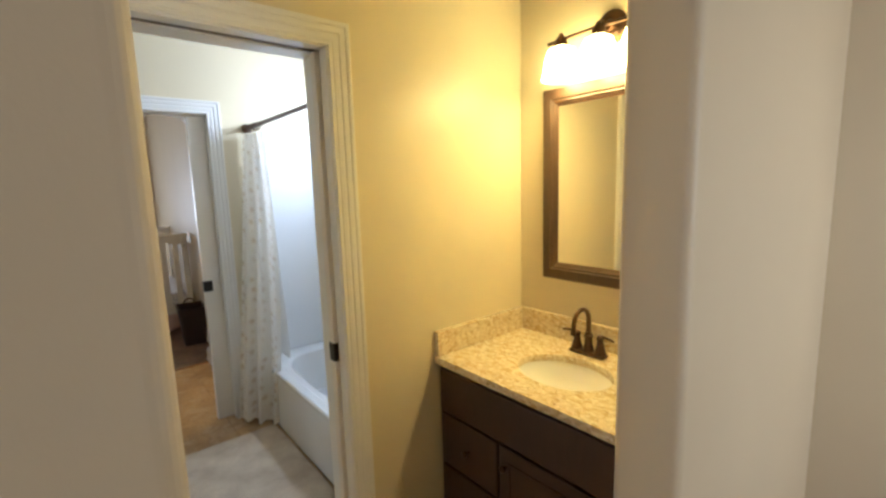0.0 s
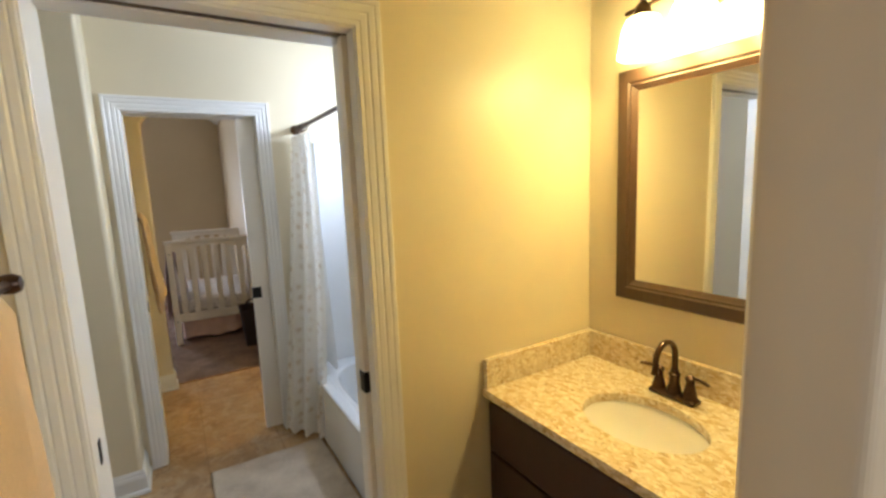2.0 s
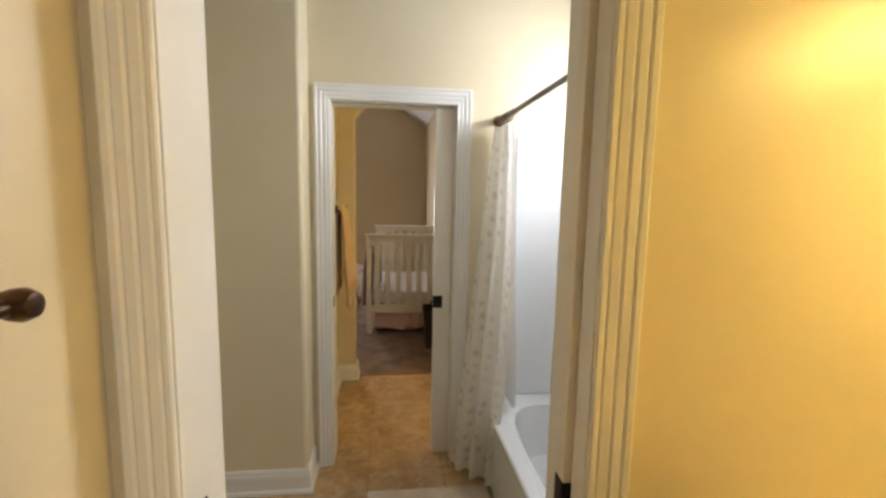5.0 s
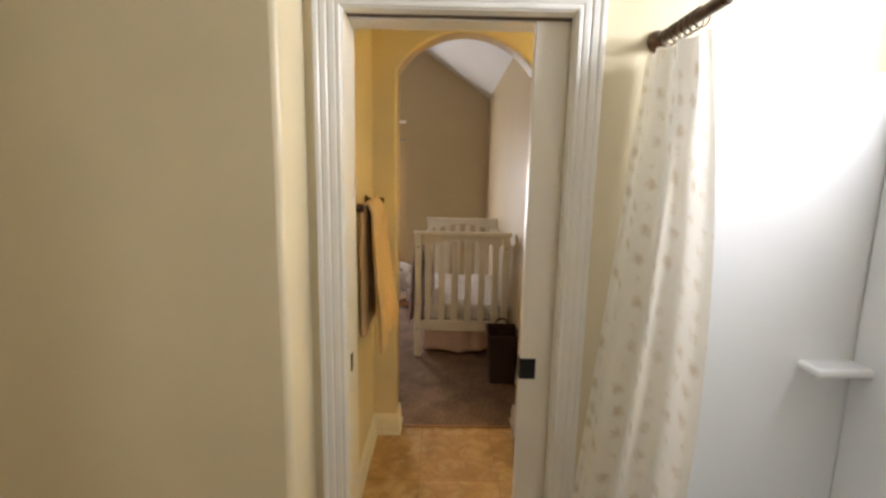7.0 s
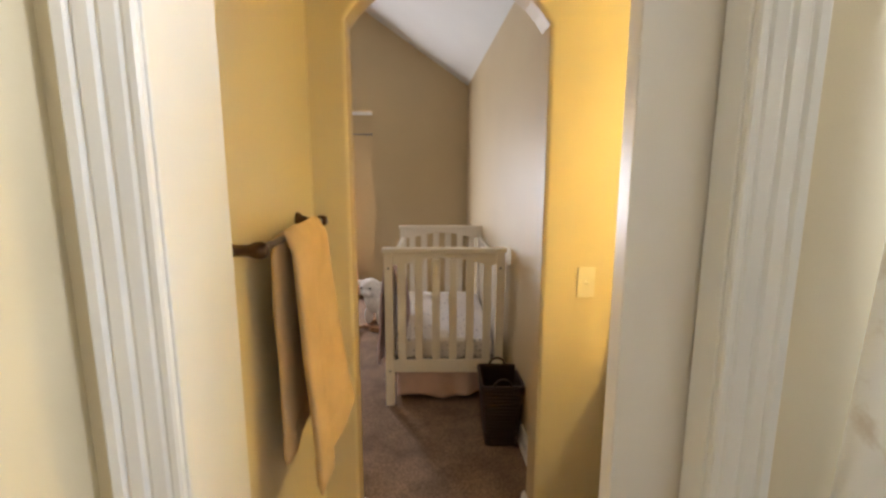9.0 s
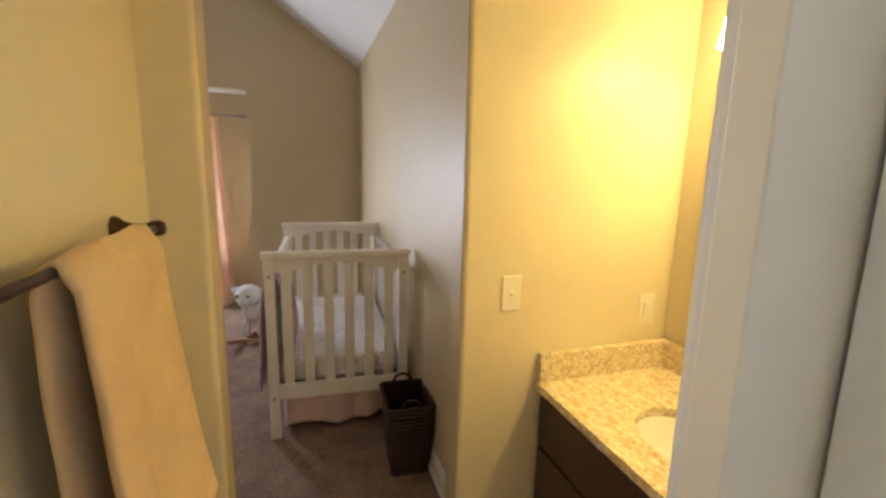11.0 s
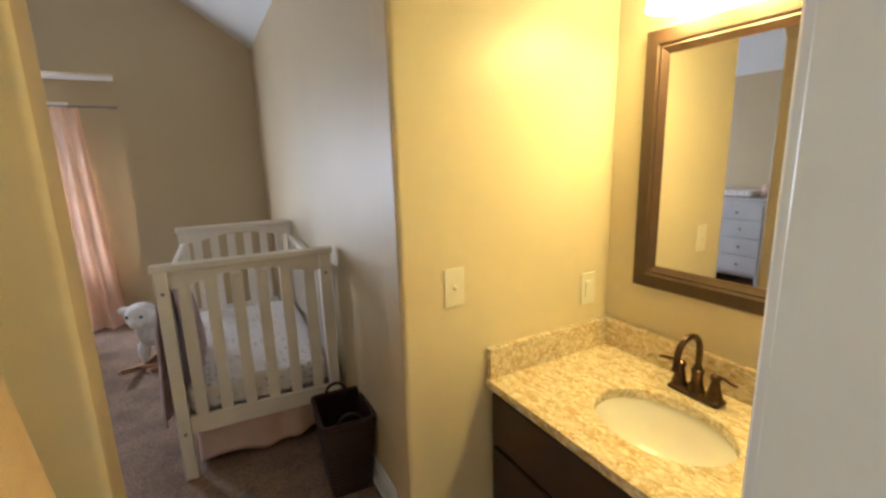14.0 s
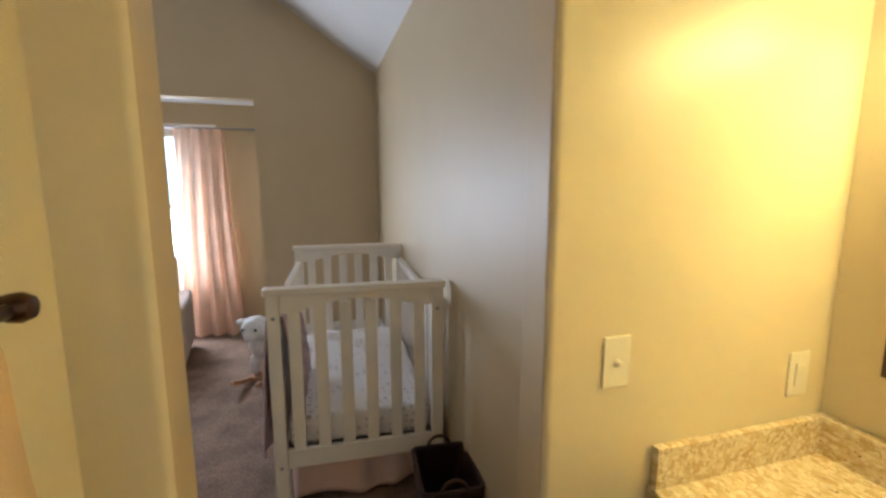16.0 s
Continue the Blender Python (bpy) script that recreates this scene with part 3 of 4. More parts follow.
def vanity_cabinet(y0, y1, group):
    """Espresso cabinet: false front above, drawers beside the wall at y1, a panelled door."""
    x0, x1, zt = 0.814, XE - 0.004, 0.797
    c = thing("vanity_cabinet", "dark espresso wooden vanity cabinet with drawers and a panelled door", "cabinet", group)
    bm = box(x0 + 0.07, x1, y0, y1, 0.0, 0.11)
    for a, b in ((y0, y0 + 0.018), (y1 - 0.018, y1)):
        box(x0 + 0.02, x1, a, b, 0.11, zt, 0.001, bm=bm)
    box(x1 - 0.01, x1, y0 + 0.018, y1 - 0.018, 0.11, zt, bm=bm)
    part("carcass", bm, CABINET, c)
    part("face_frame", box(x0, x0 + 0.02, y0, y1, 0.09, zt, 0.002), CABINET, c)
    split = y1 - 0.36

    def front(name, a, b, z0, z1, knob):
        bm = box(x0 - 0.018, x0, a, b, z0, z1, 0.004)
        p = part(name, bm, CABINET, c)
        if name == "door":
            part("door_panel", box(x0 - 0.021, x0 - 0.0185, a + 0.062, b - 0.062, z0 + 0.062, z1 - 0.062, 0.001), CABINET, p)
            bmf = None
            for q in ((a + 0.05, a + 0.058, z0 + 0.05, z1 - 0.05), (b - 0.058, b - 0.05, z0 + 0.05, z1 - 0.05), (a + 0.058, b - 0.058, z0 + 0.05, z0 + 0.058), (a + 0.058, b - 0.058, z1 - 0.058, z1 - 0.05)):
                bmf = box(x0 - 0.0225, x0 - 0.0185, q[0], q[1], q[2], q[3], 0.001, bm=bmf)
            part("panel_moulding", bmf, CABINET, p)
        if knob:
            part("knob", lathe([(0.006, 0), (0.006, 0.012), (0.014, 0.018), (0.015, 0.025), (0.008, 0.030), (0.0, 0.030)], 16, m=pose(x0 - 0.017, knob[0], knob[1], 0, -90, 0)), BRONZE, p)

    front("false_front", y0 + 0.03, y1 - 0.02, 0.590, 0.780, None)
    front("drawer", split + 0.006, y1 - 0.02, 0.345, 0.575, (y1 - 0.19, 0.46))
    front("drawer", split + 0.006, y1 - 0.02, 0.105, 0.330, (y1 - 0.19, 0.22))
    front("door", y0 + 0.03, split - 0.006, 0.105, 0.575, (split - 0.04, 0.50))
    return c


def countertop(y0, y1, cy, group):
    """Granite top with an oval cut-out and splashes at the back and both ends."""
    x0, x1, z0, z1 = 0.784, XE - 0.002, 0.799, 0.830
    ax, ay, cx, n = 0.150, 0.195, 1.058, 48
    c = thing("countertop", "polished beige and brown speckled granite vanity top with splashes", "countertop", group)
    bm = bmesh.new()
    angs = sorted([2 * math.pi * k / n for k in range(n)] + [math.atan2(y - cy, x - cx) % (2 * math.pi) for x in (x0, x1) for y in (y0, y1)])
    rings = {"it": [], "ot": [], "ib": [], "ob": []}
    for a in angs:
        ca, sa = math.cos(a), math.sin(a)
        s = min(((x1 - cx) / ca if ca > 1e-9 else (x0 - cx) / ca if ca < -1e-9 else 9), ((y1 - cy) / sa if sa > 1e-9 else (y0 - cy) / sa if sa < -1e-9 else 9))
        r = 1 / math.sqrt((ca / ax) ** 2 + (sa / ay) ** 2)
        for key, d, z in (("it", r, z1), ("ot", s, z1), ("ib", r, z0), ("ob", s, z0)):
            rings[key].append(bm.verts.new((cx + ca * d, cy + sa * d, z)))
    m = len(angs)
    for k in range(m):
        j = (k + 1) % m
        for p, q in (("it", "ot"), ("ot", "ob"), ("ob", "ib"), ("ib", "it")):
            bm.faces.new((rings[p][k], rings[p][j], rings[q][j], rings[q][k]))
    front_edges = [e for e in bm.edges if all(abs(v.co.x - x0) < 1e-5 and abs(v.co.z - z1) < 1e-5 for v in e.verts)]
    rim_edges = [e for e in bm.edges if all(v in rings["it"] for v in e.verts)]
    bmesh.ops.bevel(bm, geom=front_edges + rim_edges, offset=0.004, segments=2, affect="EDGES", profile=0.5)
    part("slab", bm, GRANITE, c, smooth=30)
    part("back_splash", box(x1 - 0.022, x1, y0 + 0.022, y1 - 0.022, z1, 0.941, 0.002), GRANITE, c)
    for a, b in ((y1 - 0.022, y1), (y0, y0 + 0.022)):
        part("side_splash", box(x0 + 0.006, x1, a, b, z1, 0.941, 0.002), GRANITE, c)
    s = thing("sink_basin", "white oval undermount porcelain sink in a granite top", "sink", group)
    s.location = (cx, cy, 0.70)
    prof = [(0.0, 0.668 - 0.70), (0.05, 0.670 - 0.70), (0.10, 0.690 - 0.70), (0.145, 0.735 - 0.70), (0.168, 0.785 - 0.70), (0.178, 0.7985 - 0.70), (0.205, 0.7985 - 0.70), (0.20, 0.78 - 0.70), (0.16, 0.70 - 0.70), (0.10, 0.66 - 0.70), (0.0, 0.65 - 0.70)]
    part("bowl", lathe(prof, 48, sx=0.88, sy=1.12), PORCELAIN, s)
    part("drain", lathe([(0.0, -0.0300), (0.021, -0.0300), (0.022, -0.0265), (0.012, -0.0245), (0.0, -0.0245)], 20), BRONZE, s, "bronze drain stopper")
    return c


def faucet(y, group):
    f = thing("faucet", "oil-rubbed bronze centreset faucet with a gooseneck spout", "faucet", group, pose(1.272, y, 0.8305))
    bm = box(-0.027, 0.027, -0.082, 0.082, 0, 0.020, 0.009, 3)
    for v in bm.verts:
        if v.co.z > 0.012:
            v.co.x *= 0.86
            v.co.y *= 0.95
    part("deck_plate", bm, BRONZE, f)
    part("spout_base", lathe([(0.026, 0.018), (0.023, 0.03), (0.017, 0.05), (0.016, 0.075), (0.019, 0.08), (0.019, 0.086), (0.014, 0.09), (0.013, 0.10)], 20), BRONZE, f)
    pts = [(0, 0, 0.095), (0, 0, 0.13)] + [(-0.055 + 0.055 * math.cos(a), 0, 0.150 + 0.058 * math.sin(a)) for a in [math.pi * k / 14 for k in range(15)]] + [(-0.112, 0, 0.125), (-0.114, 0, 0.112)]
    part("spout", tube(pts, [0.0100] * (len(pts) - 2) + [0.0105, 0.0125], 14), BRONZE, f)
    for s in (-1, 1):
        h = part("handle_post", lathe([(0.024, 0.018), (0.022, 0.03), (0.015, 0.055), (0.012, 0.075), (0.016, 0.080), (0.016, 0.088), (0.009, 0.096), (0.0, 0.098)], 18, m=pose(0, s * 0.055, 0)), BRONZE, f)
        part("lever", tube([(0, s * 0.055, 0.088), (-0.005, s * 0.080, 0.093), (-0.009, s * 0.105, 0.091), (-0.012, s * 0.122, 0.088)], [0.006, 0.0055, 0.0065, 0.004], 10), BRONZE, h)
    return f


def framed_mirror(cy, z0, z1, width, group, turn=0.0):
    mobj = thing("wall_mirror", "rectangular wall mirror in a dark brown stepped wooden frame", "mirror", group)
    y0, y1 = cy - width / 2, cy + width / 2
    prof = [(0.0, 0.0), (0.0, 0.018), (0.004, 0.024), (0.045, 0.026), (0.052, 0.020), (0.058, 0.022), (0.064, 0.017), (0.078, 0.010), (0.078, 0.0)]
    bm = bmesh.new()
    rows = [[bm.verts.new((XE - d, a, b)) for a, b in ((y0 + u, z0 + u), (y1 - u, z0 + u), (y1 - u, z1 - u), (y0 + u, z1 - u))] for u, d in prof]
    for a, b in zip(rows, rows[1:]):
        for k in range(4):
            j = (k + 1) % 4
            bm.faces.new((a[k], a[j], b[j], b[k]))
    part("frame", bm, FRAME, mobj, smooth=20)
    part("glass", box(XE - 0.008, XE - 0.003, y0 + 0.076, y1 - 0.076, z0 + 0.076, z1 - 0.076), MIRROR, mobj, "silvered mirror glass")
    mobj.matrix_world = pose(XE - 0.33 * math.sin(radians(abs(turn))), cy, 0, 0, 0, turn) @ pose(-XE, -cy, 0)
    return mobj


def vanity_light(cy, group):
    """Three lit frosted shades on a bronze bar with a round back plate."""
    f = thing("vanity_light", "bronze three-lamp vanity light with glowing frosted shades", "wall lamp", group)
    part("back_plate", lathe([(0.066, 0), (0.066, 0.006), (0.055, 0.018), (0.025, 0.026), (0.018, 0.04), (0.0, 0.04)], 28, m=pose(XE - 0.001, cy, 2.165, 0, -90, 0)), BRONZE, f)
    part("arm", tube([(XE - 0.03, cy, 2.165), (XE - 0.07, cy, 2.168), (XE - 0.10, cy, 2.152)], 0.009), BRONZE, f)
    part("bar", tube([(XE - 0.10, cy - 0.235, 2.140), (XE - 0.10, cy - 0.12, 2.146), (XE - 0.10, cy, 2.150), (XE - 0.10, cy + 0.12, 2.146), (XE - 0.10, cy + 0.235, 2.140)], 0.007), BRONZE, f)
    for s in (-1, 0, 1):
        k = part("socket", lathe([(0.024, 2.112), (0.027, 2.125), (0.024, 2.145), (0.014, 2.156), (0.008, 2.168), (0.0, 2.172)], 18, m=pose(XE - 0.10, cy + s * 0.170, 0)), BRONZE, f)
        part("shade", lathe([(0.030, 2.115), (0.052, 2.105), (0.066, 2.07), (0.073, 2.02), (0.080, 1.988), (0.078, 1.986), (0.070, 2.02), (0.062, 2.07), (0.048, 2.10), (0.028, 2.110)], 28, m=pose(XE - 0.10, cy + s * 0.170, 0)), SHADE, k, "glowing frosted glass shade")
        lamp = bpy.data.lights.new("vanity_bulb", "AREA")
        lamp.shape, lamp.size, lamp.energy, lamp.color = "DISK", 0.12, BULB_WATTS, BULB
        new("vanity_bulb", lamp).matrix_world = pose(XE - 0.10, cy + s * 0.170, 1.984)
    return f


def towel_bar(y0, y1, z, xw, group):
    b = thing("towel_bar", "oil-rubbed bronze towel bar with flared posts", "towel bar", group)
    for y in (y0, y1):
        part("post", lathe([(0.028, 0), (0.027, 0.008), (0.017, 0.020), (0.012, 0.036), (0.012, 0.060), (0.017, 0.074), (0.018, 0.086), (0.013, 0.096), (0.0, 0.100)], 20, m=pose(xw + 0.001, y, z, 0, 90, 0)), BRONZE, b)
    part("bar", tube([(xw + 0.080, y0, z), (xw + 0.080, y1, z)], 0.0085, 12), BRONZE, b)
    return b


def hanging_towel(y0, y1, z, xw, front_len, back_len, flare, seed, label, sway=0.05, lean=0.015):
    """A folded terry towel over a bar: a front flap and a shorter back flap, thick with rounded folds and a hem band."""
    total = front_len + back_len
    xb = xw + 0.080

    def centre(u, s):
        y = y0 + (y1 - y0) * u
        if s < back_len:
            d, side = back_len - s, -1
            x = xb - 0.022 - 0.004 * min(1, d * 5)
        else:
            d, side = s - back_len, 1
            x = xb + 0.026 + lean * min(1, d / 0.6) ** 1.2
        zz = z - d
        arc = max(0.0, 1 - d / 0.03)
        zz += 0.016 * arc
        x = x * (1 - arc * 0.85) + xb * arc * 0.85
        w = min(1.0, d / 0.8)
        if side > 0:
            y += flare * w * w * (0.30 * u - 0.02)
            x += flare * 0.10 * w * w * u
            zz -= sway * (0.5 - u) * w * 2
        else:
            y += flare * 0.08 * w * w
            zz += 0.02 * u * w
        k = 0.010 * math.sin(u * 9.0 + seed + s * 1.2) + 0.006 * math.sin(u * 21 + seed * 2 + s * 2.5)
        x += k * min(1, d * 3) * (1 if side > 0 else 0.3) + 0.005 * noise.noise(Vector((u * 4, s * 5, seed)))
        return Vector((x, y, zz)), d, side

    bm = bmesh.new()
    rings, nr, ns = [], 36, 90
    for i in range(ns + 1):
        s = total * i / ns
        ring = []
        for k in range(nr):
            a = 2 * math.pi * k / nr
            ca, sa = math.cos(a), math.sin(a)
            p = math.copysign(abs(ca) ** 0.55, ca)
            q = math.copysign(abs(sa) ** 0.8, sa)
            u = 0.5 + 0.5 * p
            c, d, side = centre(u, s)
            e = centre(u, min(total, s + 0.004))[0] - centre(u, max(0, s - 0.004))[0]
            nrm = Vector((-e.z, 0, e.x)).normalized()
            end = (front_len if side > 0 else back_len) - d
            th = 0.0155 + 0.004 * math.sin(u * 11 + seed)
            if end < 0.085:
                th *= 0.72 if end > 0.070 else 1.12
            if end < 0.010:
                th *= 0.55
            ring.append(bm.verts.new(c + nrm * q * th))
        rings.append(ring)
    for a, b in zip(rings, rings[1:]):
        for k in range(nr):
            j = (k + 1) % nr
            bm.faces.new((a[k], a[j], b[j], b[k]))
    bm.faces.new(rings[0]), bm.faces.new(rings[-1])
    t = link_mesh("towel", bm, TOWEL, None, "", 180)
    return tagged(t, label, "towel", "towels on bars")


def switch_plate(x, z, kind, y, out):
    p = thing("switch_plate" if kind == "toggle" else "rocker_switch", "ivory plastic wall plate with a round dimmer toggle" if kind == "toggle" else "white plastic wall plate with a rocker switch", "switch")
    part("plate", box(x - 0.036, x + 0.036, min(y, y + out * 0.006), max(y, y + out * 0.006), z - 0.0625, z + 0.0625, 0.0022), PLATE, p)
    ya, yb = y + out * 0.006, y + out * 0.010
    if kind == "toggle":
        part("toggle", lathe([(0.008, 0), (0.0065, 0.006), (0.006, 0.016), (0.0, 0.018)], 14, m=pose(x, y + out * 0.005, z, 90 if out < 0 else -90, 0, 0)), PLATE, p)
    else:
        part("rocker", box(x - 0.0165, x + 0.0165, min(ya, yb), max(ya, yb), z - 0.033, z + 0.033, 0.001), PLATE, p)
        part("rocker_paddle", box(x - 0.014, x + 0.014, min(yb, yb + out * 0.002), max(yb, yb + out * 0.002), z - 0.004, z + 0.028, 0.0008), PLATE, p)
    return p


for y0, y1, cy, fy, ly in ((E1 + 0.003, N0 - 0.003, -2.165, -2.140, -2.160), (F1 + 0.003, A0 - 0.003, 0.740, 0.772, 0.765)):
    vanity_cabinet(y0, y1, "vanity cabinets")
    countertop(y0, y1, cy, "vanity tops")
    faucet(fy, "bronze faucets")
    vanity_light(ly, "vanity lights")
framed_mirror(-2.168, 1.115, 1.976, 0.660, "vanity mirrors")
framed_mirror(0.745, 1.112, 1.958, 0.660, "vanity mirrors", 1.25)
switch_plate(0.668, 1.175, "toggle", A0, -1)
switch_plate(1.261, 1.071, "rocker", A0, -1)
towel_bar(-2.565, -1.950, 1.450, XW1, "towel bars")
towel_bar(0.370, 0.968, 1.455, XW, "towel bars")
hanging_towel(-2.43, -2.070, 1.450, XW1, 0.82, 0.60, 0.0, 2.0, "tan terry towel folded over a bronze towel bar")
hanging_towel(0.525, 0.895, 1.455, XW, 0.61, 0.58, 0.36, 0.4, "tan terry towel hanging crookedly over a bronze bar", 0.06, 0.035)

# ---- bath ----


def bathtub():
    """One-piece tub and surround: apron, rim, basin, three wall panels with a ledge."""
    t = thing("bathtub", "white acrylic bathtub with a moulded surround", "bathtub")
    x0, x1, y0, y1, zr = 0.545, 1.320, N1 + 0.002, F0 - 0.002, 0.395
    part("apron", box(x0, x0 + 0.05, y0, y1, 0.004, zr - 0.012, 0.004, bm=box(x0 - 0.006, x0 + 0.06, y0, y1, zr - 0.03, zr + 0.005, 0.012, 3)), ACRYLIC, t)
    bm = bmesh.new()
    n = 40
    levels = [(1.0, zr, 0), (0.96, zr - 0.012, 0), (0.90, 0.22, 0), (0.84, 0.12, 0), (0.70, 0.09, 0), (0.0, 0.085, 0)]
    cx, cy, hx, hy = (x0 + x1) / 2 + 0.01, (y0 + y1) / 2, (x1 - x0) / 2 - 0.075, (y1 - y0) / 2 - 0.11
    outer, rings = [], []
    for k in range(n):
        a = 2 * math.pi * k / n
        ca, sa = math.cos(a), math.sin(a)
        q = max(abs(ca), abs(sa))
        outer.append(bm.verts.new((min(max((x0 + x1) / 2 + ca / q * (x1 - x0) / 2, x0 + 0.02), x1), cy + sa / q * (y1 - y0) / 2, zr)))
    for s, z, _ in levels[:-1]:
        ring = []
        for k in range(n):
            a = 2 * math.pi * k / n
            ca, sa = math.cos(a), math.sin(a)
            r = 1 / (abs(ca) ** 4 + abs(sa) ** 4) ** 0.25
            ring.append(bm.verts.new((cx + ca * r * hx * s, cy + sa * r * hy * s, z)))
        rings.append(ring)
    allr = [outer] + rings
    for a, b in zip(allr, allr[1:]):
        for k in range(n):
            j = (k + 1) % n
            bm.faces.new((a[k], a[j], b[j], b[k]))
    bm.faces.new(rings[-1])
    part("basin", bm, ACRYLIC, t)
    zt = 1.90
    # end panels start a little behind the apron, with a rounded front flange
    for y, s in ((y1, -1), (y0, 1)):
        bm = box(0.700, x1, min(y, y + s * 0.030), max(y, y + s * 0.030), zr, zt, 0.012, 3)
        box(x0 + 0.02, 0.715, min(y, y + s * 0.014), max(y, y + s * 0.014), zr, 0.52, 0.006, 2, bm=bm)
        part("end_panel", bm, ACRYLIC, t)
        part("ledge", box(x1 - 0.20, x1 - 0.02, min(y + s * 0.02, y + s * 0.11), max(y + s * 0.02, y + s * 0.11), 1.00, 1.03, 0.012, 3), ACRYLIC, t)
    part("back_panel", box(x1 - 0.030, x1, y0 + 0.03, y1 - 0.03, zr, zt, 0.012, 3), ACRYLIC, t)
    return t


bathtub()
rod = thing("shower_rod", "dark bronze tension shower rod", "shower rod")
part("rod", tube([(0.600, N1, 1.975), (0.600, F0, 1.975)], 0.0125, 14), BRONZE, rod)
part("sleeve", tube([(0.600, -0.30, 1.975), (0.600, F0, 1.975)], 0.0155, 14), BRONZE, rod)
for a, b in ((F0, -1), (N1, 1)):
    part("flange", lathe([(0.030, 0), (0.030, 0.010), (0.020, 0.022), (0.016, 0.030)], 18, m=pose(0.600, a, 1.975, -90 * b, 0, 0)), BRONZE, rod)


def shower_curtain():
    """Drawn to the far end and swept out over the tub's edge; the folds open towards the hem."""
    top_a, top_b = Vector((0.560, -0.012, 1.930)), Vector((0.603, -0.245, 1.930))
    bot_a, bot_b = Vector((0.345, -0.112, 0.055)), Vector((0.548, -0.308, 0.035))
    across = Vector((0.74, 0.67, 0)).normalized()

    def fn(u, v):
        a, b = top_a.lerp(bot_a, v ** 1.15), top_b.lerp(bot_b, v ** 0.9)
        p = a.lerp(b, u) + Vector((0.02, -0.10, 0)) * u * math.sin(math.pi * v ** 0.8)
        amp = 0.014 + 0.010 * v
        wave = math.sin(u * 2 * math.pi * 3.0 + 0.5 * math.sin(v * 3)) + 0.35 * math.sin(u * 2 * math.pi * 2.3 + v * 2 + 1)
        return p + across * amp * wave + Vector((0, 0, 0.006 * math.sin(u * 40) * v))

    c = thing("shower_curtain", "off-white shower curtain with a faint taupe print, drawn aside", "curtain")
    part("cloth", sheet(fn, 130, 40, 0.0, uv=True), CLOTH, c, smooth=180)

    # liner added to keep the tub-side light off the wall beside the casing
    def inner(u, v):
        a, b = Vector((0.612, -0.020, 1.935)).lerp(Vector((0.665, -0.030, 0.43)), v), Vector((0.614, -0.235, 1.935)).lerp(Vector((0.670, -0.250, 0.43)), v)
        return a.lerp(b, u) + Vector((0.010 * math.sin(u * 26 + v), 0.004 * math.sin(u * 26 + 1), 0))

    part("liner", sheet(inner, 60, 16, 0.0), LINER, c, "plain white inner liner, added to block light from the tub side", smooth=180)
    for k in range(7):
        y = -0.045 - 0.027 * k
        ring = [(0.600 + 0.021 * math.sin(a), y + 0.004 * math.sin(a * 0.5), 1.968 + 0.024 * math.cos(a)) for a in [2 * math.pi * i / 14 for i in range(15)]]
        part("ring", tube(ring, 0.002, 6), BRONZE, c)
    return c


shower_curtain()


def rug(x0, x1, y0, y1):
    bm = box(x0, x1, y0, y1, 0.001, 0.020, 0.008, 3)
    bmesh.ops.subdivide_edges(bm, edges=[e for e in bm.edges if e.calc_length() > 0.3], cuts=14, use_grid_fill=True)
    for v in bm.verts:
        if v.co.z > 0.012:
            v.co.z += 0.004 * noise.noise(v.co * 9)
        v.co.x += 0.006 * noise.noise(Vector((v.co.y * 5, 1, 0)))
        v.co.y += 0.006 * noise.noise(Vector((v.co.x * 5, 4, 0)))
    return tagged(link_mesh("bath_rug", bm, RUGM, None, "", 60), "pale beige plush bath rug beside the tub", "rug")


rug(-0.105, 0.528, -1.20, -0.265)

# unseen narrow window, added to the first bedroom's west wall for the side fill lamp
sw = tagged(thing("added_window_4", "narrow white bedroom window, unseen, added around a fill lamp", "window"), kind="structure")
bm = None
for a, b, c, d in ((-3.45, -3.42, 0.9, 2.1), (-2.98, -2.95, 0.9, 2.1), (-3.42, -2.98, 0.9, 0.93), (-3.42, -2.98, 2.07, 2.1)):
    bm = box(-2.08, -2.02, a, b, c, d, 0.003, bm=bm)
part("window_frame", bm, TRIM, sw)
part("pane", box(-2.055, -2.05, -3.425, -2.975, 0.925, 2.075), GLASS, sw).visible_shadow = False
# small fixed window over the tub, unseen, added as the source of the bath's side light
bw = tagged(thing("added_window_3", "small white fixed window high over the tub, unseen, added for the bath's side light", "window"), kind="structure")
bm = None
for a, b, c, d in ((-0.75, -0.72, 1.95, 2.35), (-0.28, -0.25, 1.95, 2.35), (-0.72, -0.28, 1.95, 1.98), (-0.72, -0.28, 2.32, 2.35)):
    bm = box(1.345, 1.40, a, b, c, d, 0.003, bm=bm)
part("window_frame", bm, TRIM, bw)
part("pane", box(1.372, 1.377, -0.725, -0.275, 1.975, 2.325), GLASS, bw).visible_shadow = False

# ---- nursery ----


